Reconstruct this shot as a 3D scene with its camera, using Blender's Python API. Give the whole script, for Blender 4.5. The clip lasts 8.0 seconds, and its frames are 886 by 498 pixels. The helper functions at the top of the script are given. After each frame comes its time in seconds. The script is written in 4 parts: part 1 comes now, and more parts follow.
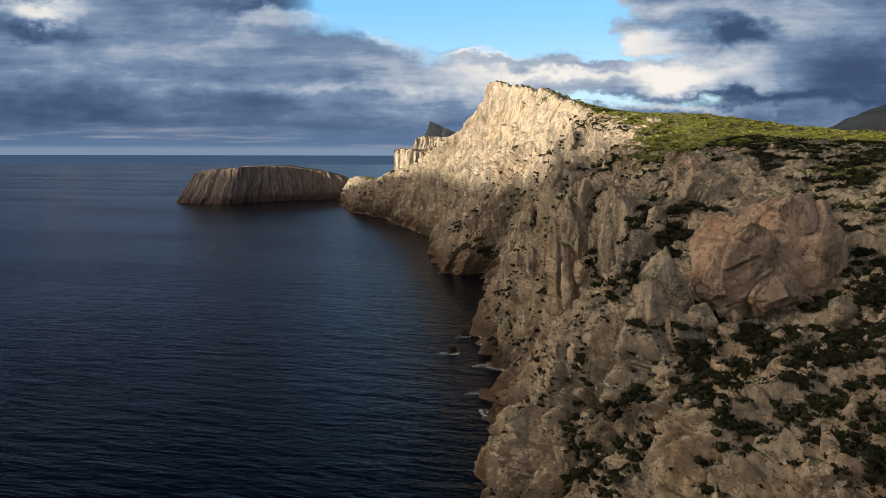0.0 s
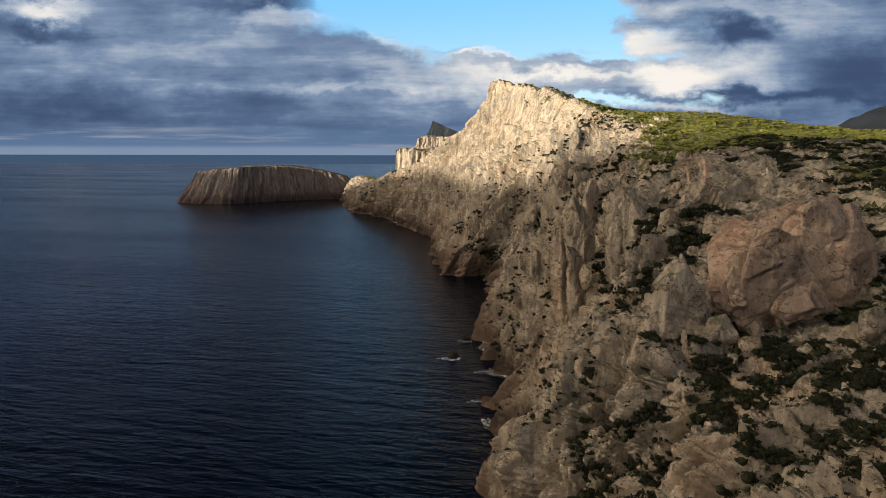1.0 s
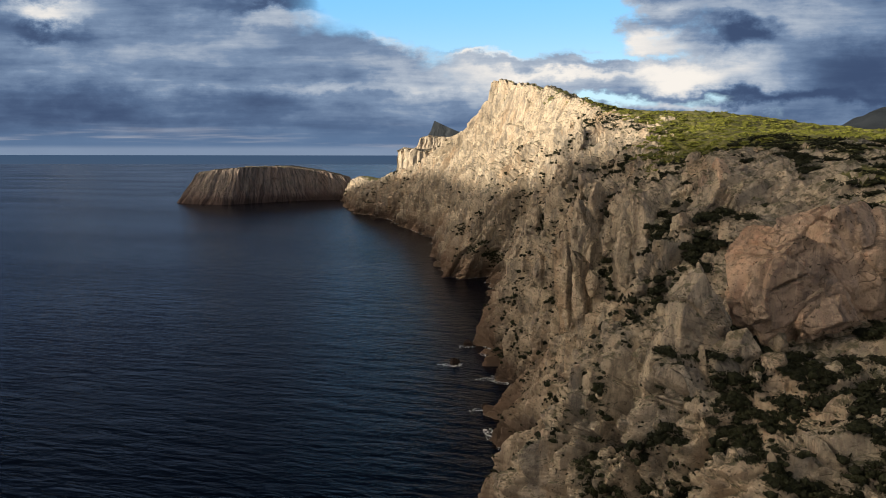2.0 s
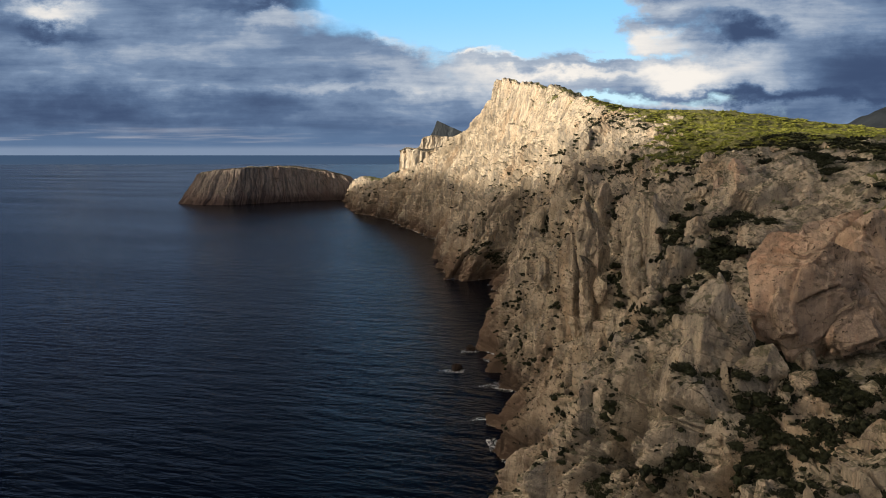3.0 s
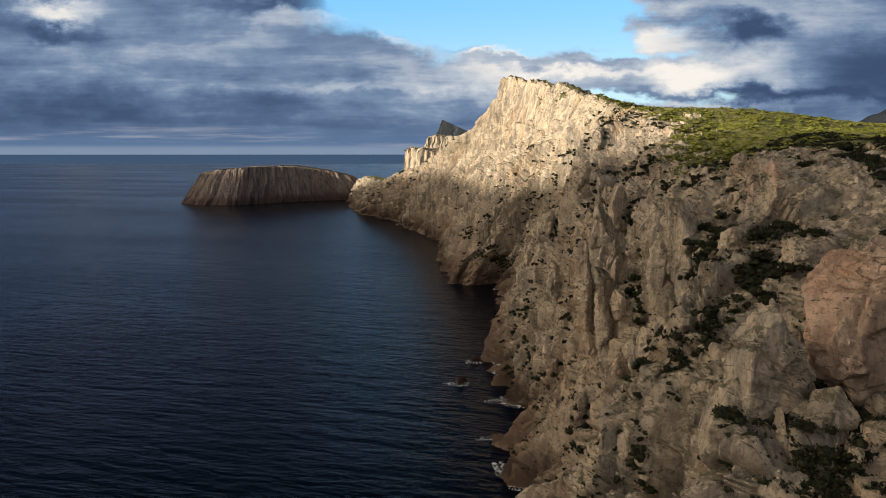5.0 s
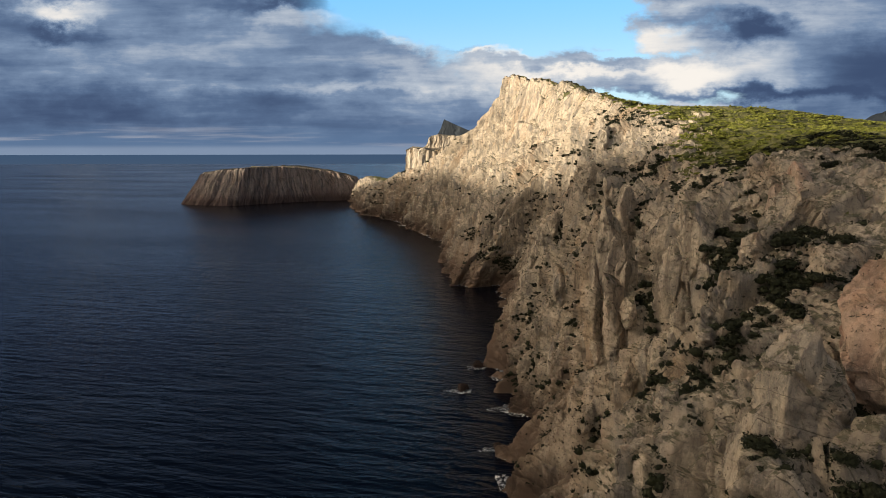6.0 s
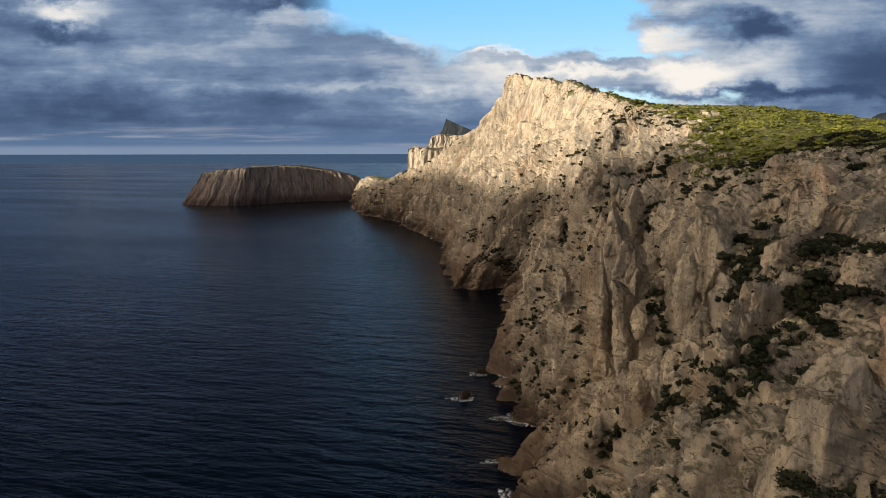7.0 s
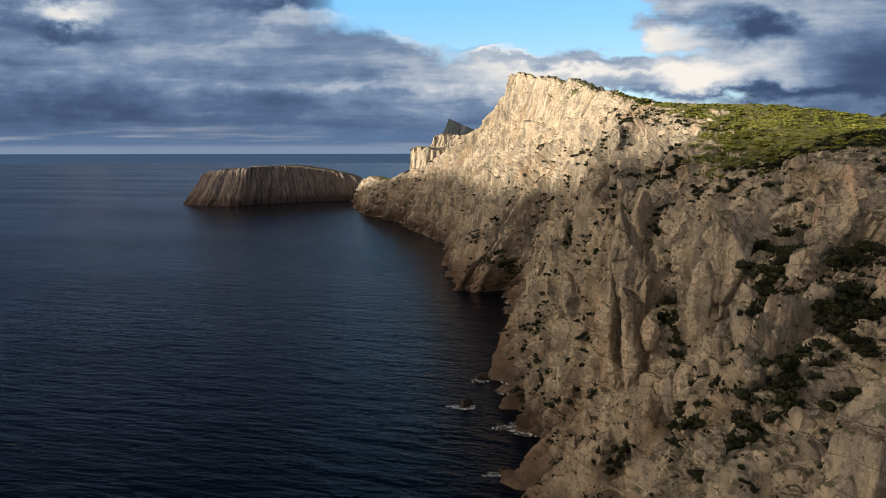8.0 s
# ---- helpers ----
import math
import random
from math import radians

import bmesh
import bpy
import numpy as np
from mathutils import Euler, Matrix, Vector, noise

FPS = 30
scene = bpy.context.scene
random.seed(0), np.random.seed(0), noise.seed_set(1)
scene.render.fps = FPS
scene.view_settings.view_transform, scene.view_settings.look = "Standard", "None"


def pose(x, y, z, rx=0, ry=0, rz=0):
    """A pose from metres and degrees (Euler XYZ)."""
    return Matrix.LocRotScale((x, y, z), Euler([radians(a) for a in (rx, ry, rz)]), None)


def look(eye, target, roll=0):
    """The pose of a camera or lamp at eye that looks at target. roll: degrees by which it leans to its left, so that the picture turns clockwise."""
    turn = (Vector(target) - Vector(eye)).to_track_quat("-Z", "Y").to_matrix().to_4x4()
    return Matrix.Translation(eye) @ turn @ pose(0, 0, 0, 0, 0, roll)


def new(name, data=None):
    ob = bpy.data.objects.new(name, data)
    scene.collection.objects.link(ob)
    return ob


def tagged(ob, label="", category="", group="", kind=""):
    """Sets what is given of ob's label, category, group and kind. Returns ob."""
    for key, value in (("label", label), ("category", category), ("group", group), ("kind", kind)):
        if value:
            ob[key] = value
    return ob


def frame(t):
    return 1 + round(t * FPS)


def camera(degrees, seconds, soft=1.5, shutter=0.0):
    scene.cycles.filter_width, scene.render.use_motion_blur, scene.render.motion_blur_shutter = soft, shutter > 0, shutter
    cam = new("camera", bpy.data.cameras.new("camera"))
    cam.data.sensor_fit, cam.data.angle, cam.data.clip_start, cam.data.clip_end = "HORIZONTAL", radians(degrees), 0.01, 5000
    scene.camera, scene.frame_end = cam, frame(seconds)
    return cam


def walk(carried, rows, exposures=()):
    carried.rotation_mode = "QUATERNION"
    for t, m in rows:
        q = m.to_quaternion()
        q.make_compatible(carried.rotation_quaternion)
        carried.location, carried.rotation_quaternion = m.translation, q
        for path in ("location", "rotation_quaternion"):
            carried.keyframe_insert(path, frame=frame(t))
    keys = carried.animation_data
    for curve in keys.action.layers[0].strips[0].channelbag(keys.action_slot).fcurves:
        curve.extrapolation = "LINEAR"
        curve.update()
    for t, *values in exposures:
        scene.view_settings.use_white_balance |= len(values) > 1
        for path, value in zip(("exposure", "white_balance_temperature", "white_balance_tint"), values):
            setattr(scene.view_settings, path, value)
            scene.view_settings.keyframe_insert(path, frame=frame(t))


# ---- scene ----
cam = camera(70.4, 8.0, soft=0.6)
PATH = [
    (0, (-1.392, 1.202, 99.194), (-1.401, 3.179, 98.889), 0.1),
    (0.5, (-1.095, 5.411, 99.21), (-1.107, 7.388, 98.904), 0.1),
    (1, (-0.788, 9.785, 99.247), (-0.805, 11.762, 98.941), 0.1),
    (1.5, (-0.528, 13.912, 99.318), (-0.548, 15.888, 99.013), 0.1),
    (3, (-0.006, 26.08, 99.582), (-0.038, 28.057, 99.276), 0.0),
    (3.5, (0.14, 29.974, 99.727), (0.103, 31.95, 99.421), 0.0),
    (4, (0.183, 34.015, 99.889), (0.143, 35.991, 99.582), -0.0),
    (4.5, (0.411, 38.001, 100.017), (0.366, 39.976, 99.709), -0.0),
    (6, (0.79, 50.443, 100.161), (0.734, 52.419, 99.852), -0.1),
    (6.5, (0.851, 54.267, 100.297), (0.791, 56.242, 99.987), -0.1),
    (7, (0.905, 58.376, 100.457), (0.842, 60.351, 100.147), -0.1),
    (7.5, (1.147, 62.313, 100.531), (1.079, 64.287, 100.22), -0.1),
    (8, (1.402, 66.544, 100.578), (1.33, 68.518, 100.267), -0.1),
]
walk(cam, [(t, look(eye, target, roll)) for t, eye, target, roll in PATH])

# ---------------------------------------------------------------- light and sky
SUN_AZ, SUN_EL = radians(60), radians(8.5)      # the sun stands low over the sea, abeam of the flight and a little behind
to_sun = Vector((-math.sin(SUN_AZ) * math.cos(SUN_EL), -math.cos(SUN_AZ) * math.cos(SUN_EL), math.sin(SUN_EL)))
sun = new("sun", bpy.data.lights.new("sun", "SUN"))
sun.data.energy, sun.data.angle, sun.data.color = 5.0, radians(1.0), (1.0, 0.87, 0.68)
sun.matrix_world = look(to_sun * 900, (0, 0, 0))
scene.view_settings.exposure = 0.4
SEA_EDGE, SEA_HORIZON = (0.046, 0.074, 0.122), (0.039, 0.070, 0.125)


class Nodes:
    """Short hand for building node trees."""

    def __init__(self, tree):
        self.tree = tree
        tree.nodes.clear()

    def add(self, kind, ins=()):
        node = self.tree.nodes.new(kind)
        for key, value in (ins.items() if isinstance(ins, dict) else enumerate(ins)):
            self.put(node.inputs[key], value)
        return node

    def put(self, socket, value):
        if value is None:
            return
        if isinstance(value, bpy.types.NodeSocket):
            self.tree.links.new(value, socket)
        elif isinstance(value, tuple) and socket.type == "RGBA" and len(value) == 3:
            socket.default_value = (*value, 1)
        else:
            socket.default_value = value

    def math(self, op, a, b=None, c=None, clamp=False):
        node = self.add("ShaderNodeMath", (a, b, c))
        node.operation, node.use_clamp = op, clamp
        return node.outputs[0]

    def vmath(self, op, a, b):
        node = self.add("ShaderNodeVectorMath", (a, b))
        node.operation = op
        return node.outputs[0]

    def span(self, x, a, b, c=0.0, d=1.0):
        node = self.add("ShaderNodeMapRange", (x, a, b, c, d))
        node.interpolation_type = "SMOOTHSTEP"
        return node.outputs[0]

    def mix(self, f, a, b):
        node = self.add("ShaderNodeMix")
        node.data_type = "RGBA"
        for key, value in ((0, f), (6, a), (7, b)):
            self.put(node.inputs[key], value)
        return node.outputs[2]

    def vec(self, x, y, z):
        return self.add("ShaderNodeCombineXYZ", (x, y, z)).outputs[0]

    def noise(self, vector, scale, detail=4.0, rough=0.55, warp=0.0):
        return self.add("ShaderNodeTexNoise", {"Vector": vector, "Scale": scale, "Detail": detail, "Roughness": rough,
                                               "Distortion": warp}).outputs[0]


def build_sky():
    world = bpy.data.worlds.new("sky")
    scene.world = world
    world.use_nodes = True
    n = Nodes(world.node_tree)
    air = n.add("ShaderNodeTexSky")
    air.sky_type, air.sun_disc, air.sun_elevation, air.sun_rotation = "NISHITA", False, SUN_EL, SUN_AZ + math.pi
    d = n.add("ShaderNodeTexCoord").outputs["Generated"]
    xyz = n.add("ShaderNodeSeparateXYZ", (d,)).outputs
    x, y, z = xyz[0], xyz[1], xyz[2]
    fwd = n.math("MAXIMUM", n.math("ABSOLUTE", y), 0.08)
    u, v = n.math("DIVIDE", x, fwd), n.math("DIVIDE", z, fwd)          # slopes sideways and upwards
    ahead = n.span(y, 0.0, 0.3)

    def blob(cu, cv, ru, rv, tilt=0.0):
        du = n.math("SUBTRACT", u, cu)
        dv = n.math("SUBTRACT", n.math("SUBTRACT", v, cv), n.math("MULTIPLY", du, tilt))
        q = n.math("ADD", n.math("POWER", n.math("ABSOLUTE", n.math("DIVIDE", du, ru)), 2.0), n.math("POWER", n.math("ABSOLUTE", n.math("DIVIDE", dv, rv)), 2.0))
        return n.math("POWER", 2.718, n.math("MULTIPLY", q, -1.0))

    def total(*terms):
        out = None
        for weight, term in terms:
            part_ = n.math("MULTIPLY", term, weight)
            out = part_ if out is None else n.math("ADD", out, part_)
        return out

    wisp = n.noise(n.vec(n.math("MULTIPLY", u, 4.5), n.math("MULTIPLY", v, 26.0), n.math("MULTIPLY", y, 1.5)), 1.0, 7, 0.55, 0.3)
    puff = n.noise(n.vec(n.math("MULTIPLY", u, 11.0), n.math("MULTIPLY", v, 19.0), 3.7), 1.0, 9, 0.58, 0.1)
    streak = n.noise(n.vec(n.math("MULTIPLY", u, 3.0), n.math("MULTIPLY", v, 60.0), 8.1), 1.0, 5, 0.55, 0.2)
    lumps = n.noise(n.vec(n.math("MULTIPLY", u, 10.0), n.math("MULTIPLY", v, 48.0), 5.3), 1.0, 6, 0.6, 0.5)
    # ragged edges: the places of the clouds are shaken by the noise
    u0, v0 = u, v
    u = n.math("ADD", u, n.math("MULTIPLY", n.math("SUBTRACT", puff, 0.5), 0.16))
    v = n.math("ADD", v, n.math("MULTIPLY", n.math("SUBTRACT", n.noise(n.vec(n.math("MULTIPLY", u0, 13.0), n.math("MULTIPLY", v0, 21.0), 11.3), 1.0, 8, 0.6), 0.5), 0.085))
    gaps = [(1.1, 0.014, 0.206, 0.201, 0.045, 0), (1.0, 0.136, 0.175, 0.125, 0.026, 0), (0.8, -0.149, 0.229, 0.061, 0.025, -0.2), (0.75, 0.2, 0.205, 0.06, 0.024, 0),
            (0.5, 0.254, 0.144, 0.079, 0.008, 0), (0.6, 0.287, 0.074, 0.131, 0.014, 0), (0.3, 0.191, 0.077, 0.052, 0.009, 0)]
    gap = n.math("MULTIPLY", total(*((w, blob(*at)) for w, *at in gaps)), ahead)
    cover = n.span(n.math("ADD", gap, n.math("MULTIPLY", n.math("SUBTRACT", puff, 0.5), -1.1)), 0.17, 0.62, 1.0, 0.0)
    # sunlit and shaded masses
    masses = [(0.07, -0.13, 0.085, 0.13, 0.035, 0), (0.22, 0.145, 0.105, 0.18, 0.035, 0), (0.14, -0.01, 0.12, 0.14, 0.027, 0),
              (0.42, 0.354, 0.112, 0.048, 0.030, 0), (0.42, 0.282, 0.165, 0.074, 0.021, 0), (0.22, 0.314, 0.217, 0.192, 0.021, 0),
              (0.32, 0.467, 0.124, 0.096, 0.035, 0), (0.12, 0.531, 0.195, 0.105, 0.026, 0), (0.34, -0.133, 0.183, 0.096, 0.011, -0.35),
              (0.4, 0.057, 0.146, 0.070, 0.006, 0), (0.45, -0.621, 0.218, 0.079, 0.017, 0), (0.22, -0.261, 0.203, 0.096, 0.019, 0),
              (0.16, -0.420, 0.149, 0.262, 0.044, 0), (0.3, 0.197, 0.118, 0.122, 0.008, 0), (0.12, -0.196, 0.103, 0.218, 0.010, 0),
              (-0.55, 0.436, 0.185, 0.042, 0.019, 0), (-0.38, 0.615, 0.124, 0.105, 0.044, 0), (-0.42, 0.487, 0.083, 0.174, 0.011, 0),
              (-0.22, -0.602, 0.056, 0.244, 0.033, 0), (-0.05, -0.144, 0.065, 0.244, 0.039, 0), (-0.35, -0.642, 0.187, 0.044, 0.012, 0),
              (-0.3, -0.243, 0.225, 0.105, 0.007, 0), (0.25, 0.357, 0.064, 0.105, 0.008, 0)]
    tone = n.math("MULTIPLY", total(*((w, blob(*at)) for w, *at in masses)), ahead)
    tone = n.math("ADD", tone, total((0.40, wisp), (0.36, puff), (0.20, streak), (0.24, lumps)))
    side = n.span(u0, -0.2, 0.35, 0.0, 0.05)
    tone = n.math("ADD", n.math("SUBTRACT", tone, 0.485), side)
    # the unseen sky overhead is darkened, so that the near sea reflects little
    over = n.math("MULTIPLY", n.span(v0, 0.25, 0.45, 0.0, 0.6), n.span(y, -0.1, 0.2))
    tone = n.math("ADD", tone, n.span(y, -0.3, 0.1, 0.06, 0.0))
    tone = n.span(n.math("SUBTRACT", tone, over), -0.22, 0.72)
    ramp = n.add("ShaderNodeValToRGB", (tone,))
    stops = ramp.color_ramp.elements
    stops[0].position, stops[0].color = 0.0, (0.038, 0.062, 0.125, 1)
    stops[1].position, stops[1].color = 1.0, (0.72, 0.68, 0.63, 1)
    for at, colour in ((0.22, (0.074, 0.117, 0.205, 1)), (0.45, (0.148, 0.208, 0.312, 1)), (0.72, (0.36, 0.405, 0.47, 1))):
        stops.new(at).color = colour
    u, v = u0, v0
    blue = n.mix(n.span(v, 0.05, 0.24), (0.30, 0.48, 0.62), (0.105, 0.36, 0.66))
    # the pale air low over the sea
    low = n.math("MULTIPLY", n.span(v, 0.012, 0.05, 1.0, 0.0), n.span(u, -0.1, 0.25, 0.85, 0.2))
    veil = n.mix(n.span(streak, 0.50, 0.66), (0.085, 0.14, 0.24), (0.30, 0.31, 0.36))
    veil = n.mix(n.span(v, 0.003, 0.012, 1.0, 0.0), veil, (0.175, 0.23, 0.325))
    cloud = n.mix(low, ramp.outputs[0], veil)
    # a strong warm glow added to the unseen sky abeam, to light the cliffs
    west = n.add("ShaderNodeVectorMath", (d, (-0.83, 0.02, 0.557)))
    west.operation = "DOT_PRODUCT"
    fill_glow = n.math("POWER", n.math("MAXIMUM", west.outputs["Value"], 0.0), 45.0)
    broken = n.noise(d, 3.0, 5, 0.6, 0.4)
    cloud = n.mix(n.math("MULTIPLY", fill_glow, n.span(broken, 0.25, 0.6, 0.75, 1.0)), cloud, (14.4, 11.7, 8.6))
    # and a softer fill glow added behind, for the faces turned to the camera
    rear_fill = n.add("ShaderNodeVectorMath", (d, (-0.42, -0.86, 0.29)))
    rear_fill.operation = "DOT_PRODUCT"
    cloud = n.mix(n.math("POWER", n.math("MAXIMUM", rear_fill.outputs["Value"], 0.0), 7.0), cloud, (1.05, 0.86, 0.64))
    # overhead is darkened once more for the sea's reflection, sparing the added glow
    cloud = n.mix(n.math("MULTIPLY", n.math("MULTIPLY", n.span(v, 0.27, 0.55), n.span(y, -0.6, -0.15)), n.math("SUBTRACT", 1.0, n.math("MINIMUM", n.math("MULTIPLY", fill_glow, 6.0), 1.0))), cloud, (0.010, 0.017, 0.032))
    sky = n.mix(cover, blue, cloud)
    # beyond the edge of the sea sheet the water runs on to the horizon
    sea_far = n.mix(n.span(v, -0.03, -0.0055), SEA_EDGE, SEA_HORIZON)
    above = n.math("GREATER_THAN", v, -0.0055)
    glow = n.add("ShaderNodeBackground", {"Color": n.mix(above, sea_far, sky), "Strength": 1.0})
    blue_air = n.add("ShaderNodeBackground", {"Color": air.outputs[0], "Strength": 0.05})
    none = n.add("ShaderNodeBackground", {"Color": (0.0, 0.0, 0.0), "Strength": 0.0})
    through_gaps = n.add("ShaderNodeMixShader", (n.math("MULTIPLY", n.math("SUBTRACT", 1.0, cover), above), none.outputs[0], blue_air.outputs[0]))
    both = n.add("ShaderNodeAddShader", (glow.outputs[0], through_gaps.outputs[0]))
    n.add("ShaderNodeOutputWorld", {"Surface": both.outputs[0]})


build_sky()


# ---------------------------------------------------------------- materials
def material(name):
    m = bpy.data.materials.new(name)
    m.use_nodes = True
    n = Nodes(m.node_tree)
    shader = n.add("ShaderNodeBsdfPrincipled")
    n.add("ShaderNodeOutputMaterial", {"Surface": shader.outputs[0]})
    return m, n, shader


def limestone(name, pale, stain, grey, green=0.6, wash=0.0):
    """Weathered sea-cliff limestone: pale grey-buff with rust stains, grey lichen, dark cracks and scrub in the hollows."""
    m, n, s = material(name)
    geo = n.add("ShaderNodeNewGeometry")
    p = geo.outputs["Position"]
    up = n.add("ShaderNodeSeparateXYZ", (geo.outputs["Normal"],)).outputs[2]
    height = n.add("ShaderNodeSeparateXYZ", (p,)).outputs[2]
    tall = n.vmath("MULTIPLY", p, (1.0, 1.0, 0.28))
    big = n.noise(tall, 0.045, 5, 0.6, 0.6)
    mid = n.noise(tall, 0.22, 6, 0.62, 0.5)
    fine = n.noise(p, 1.1, 9, 0.72)
    grain = n.noise(p, 5.0, 5, 0.75)
    colour = n.mix(n.span(mid, 0.34, 0.56), grey, pale)
    colour = n.mix(n.math("MULTIPLY", n.span(big, 0.50, 0.68), 0.75), colour, stain)
    colour = n.mix(n.math("MULTIPLY", n.span(n.noise(tall, 0.6, 5, 0.6, 0.8), 0.56, 0.70), 0.5), colour, stain)
    colour = n.mix(n.math("MULTIPLY", n.span(fine, 0.50, 0.62), 0.55), colour, (grey[0] * 0.55, grey[1] * 0.55, grey[2] * 0.55))
    colour = n.mix(n.math("MULTIPLY", n.span(grain, 0.48, 0.66), 0.46), colour, (pale[0] * 1.2, pale[1] * 1.2, pale[2] * 1.2))
    wander = n.math("MULTIPLY", n.noise(p, 0.07, 1.5, 0.5), 2.4)

    def joints(way, gate_scale, width):
        lie = n.add("ShaderNodeVectorMath", (p, way))
        lie.operation = "DOT_PRODUCT"
        t = n.math("FRACT", n.math("ADD", lie.outputs["Value"], wander))
        gap = n.math("ABSOLUTE", n.math("SUBTRACT", t, 0.5))
        return n.math("MULTIPLY", n.span(gap, 0.0, width, 1.0, 0.0), n.span(n.noise(p, gate_scale, 3), 0.50, 0.62))

    cut = n.math("MAXIMUM", joints((0.16, 0.10, 0.23), 0.11, 0.022), n.math("MAXIMUM", joints((0.21, 0.14, -0.17), 0.15, 0.026), joints((0.30, 0.34, 0.05), 0.13, 0.03)))
    colour = n.mix(n.math("MULTIPLY", cut, 0.55), colour, (0.06, 0.05, 0.04))
    # dark runs of lichen down the face, and pits
    runs = n.noise(n.vmath("MULTIPLY", p, (1.0, 1.0, 0.09)), 0.75, 5, 0.6, 0.5)
    colour = n.mix(n.math("MULTIPLY", n.span(runs, 0.55, 0.70), 0.42), colour, (grey[0] * 0.42, grey[1] * 0.40, grey[2] * 0.38))
    broad_runs = n.noise(n.vmath("MULTIPLY", p, (1.0, 1.0, 0.14)), 0.13, 7, 0.66, 0.7)
    colour = n.mix(n.math("MULTIPLY", n.span(broad_runs, 0.51, 0.60), 0.5), colour, (grey[0] * 0.40, grey[1] * 0.39, grey[2] * 0.38))
    pit = n.noise(p, 1.5, 3, 0.6, 0.6)
    speck = n.math("MULTIPLY", n.span(pit, 0.60, 0.66), n.span(n.noise(p, 0.21, 4, 0.6), 0.42, 0.58))
    colour = n.mix(n.math("MULTIPLY", speck, 0.85), colour, (0.035, 0.034, 0.022))
    # low scrub and thin soil where the rock lies back
    tuft = n.noise(p, 0.55, 6, 0.7, 0.4)
    flat = n.math("MULTIPLY", n.span(up, 0.34, 0.72), n.span(tuft, 0.42, 0.56))
    leaf = n.mix(n.span(fine, 0.35, 0.65), (0.022, 0.026, 0.012), (0.075, 0.08, 0.035))
    colour = n.mix(n.math("MULTIPLY", flat, green), colour, leaf)
    # the wet, algae-dark foot above the waves
    foot = n.math("ADD", height, n.math("MULTIPLY", n.math("SUBTRACT", mid, 0.5), 9.0))
    colour = n.mix(n.span(foot, 4.0, 19.0, 0.94, 0.0), colour, (0.034, 0.023, 0.018))
    colour = n.mix(n.math("MULTIPLY", n.span(foot, 8.0, 42.0, 0.75, 0.0), n.span(big, 0.30, 0.56)), colour, (stain[0] * 0.42, stain[1] * 0.42, stain[2] * 0.47))
    s.inputs["Roughness"].default_value = 0.92
    s.inputs["Specular IOR Level"].default_value = 0.2
    n.put(s.inputs["Base Color"], colour)
    relief = n.math("ADD", n.math("MULTIPLY", fine, 1.5), n.math("ADD", n.math("MULTIPLY", grain, 0.42), n.math("MULTIPLY", cut, -0.8)))
    bump = n.add("ShaderNodeBump", {"Strength": 0.9, "Distance": 0.5, "Height": relief})
    n.put(s.inputs["Normal"], bump.outputs[0])
    return m


ROCK = limestone("limestone_buff", (0.54, 0.455, 0.345), (0.41, 0.285, 0.18), (0.27, 0.245, 0.21), green=0.75)
PINK = limestone("limestone_rose", (0.57, 0.43, 0.32), (0.50, 0.27, 0.175), (0.38, 0.30, 0.245), green=0.35)
FAR_ROCK = limestone("rock_brown", (0.25, 0.20, 0.165), (0.19, 0.13, 0.10), (0.13, 0.12, 0.105), green=0.9)
DARK_ROCK = limestone("rock_wet", (0.10, 0.085, 0.07), (0.09, 0.06, 0.04), (0.06, 0.055, 0.05), green=0.1)


def foliage(name, deep, bright):
    m, n, s = material(name)
    p = n.add("ShaderNodeNewGeometry").outputs["Position"]
    isle = n.add("ShaderNodeNewGeometry").outputs["Random Per Island"]
    near = n.noise(p, 1.7, 4, 0.65)
    wide = n.noise(p, 0.07, 4, 0.6)
    f = n.math("ADD", n.math("MULTIPLY", near, 0.45), n.math("ADD", n.math("MULTIPLY", isle, 0.3), n.math("MULTIPLY", wide, 0.5)))
    n.put(s.inputs["Base Color"], n.mix(n.span(f, 0.35, 0.9), deep, bright))
    s.inputs["Roughness"].default_value = 0.75
    s.inputs["Specular IOR Level"].default_value = 0.15
    return m


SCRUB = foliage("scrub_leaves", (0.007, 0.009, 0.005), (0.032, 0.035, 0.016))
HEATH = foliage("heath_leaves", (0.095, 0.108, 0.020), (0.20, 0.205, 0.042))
EARTH, en, es = material("heath_ground")
ep = en.add("ShaderNodeNewGeometry").outputs["Position"]
en.put(es.inputs["Base Color"], en.mix(en.span(en.noise(ep, 0.3, 6, 0.65), 0.4, 0.62), (0.055, 0.060, 0.016), (0.13, 0.125, 0.040)))
es.inputs["Roughness"].default_value = 0.95
TWIG, tn, ts = material("twig_bark")
tn.put(ts.inputs["Base Color"], tn.mix(tn.noise(tn.add("ShaderNodeNewGeometry").outputs["Position"], 8.0), (0.06, 0.045, 0.035), (0.16, 0.13, 0.10)))
ts.inputs["Roughness"].default_value = 0.9


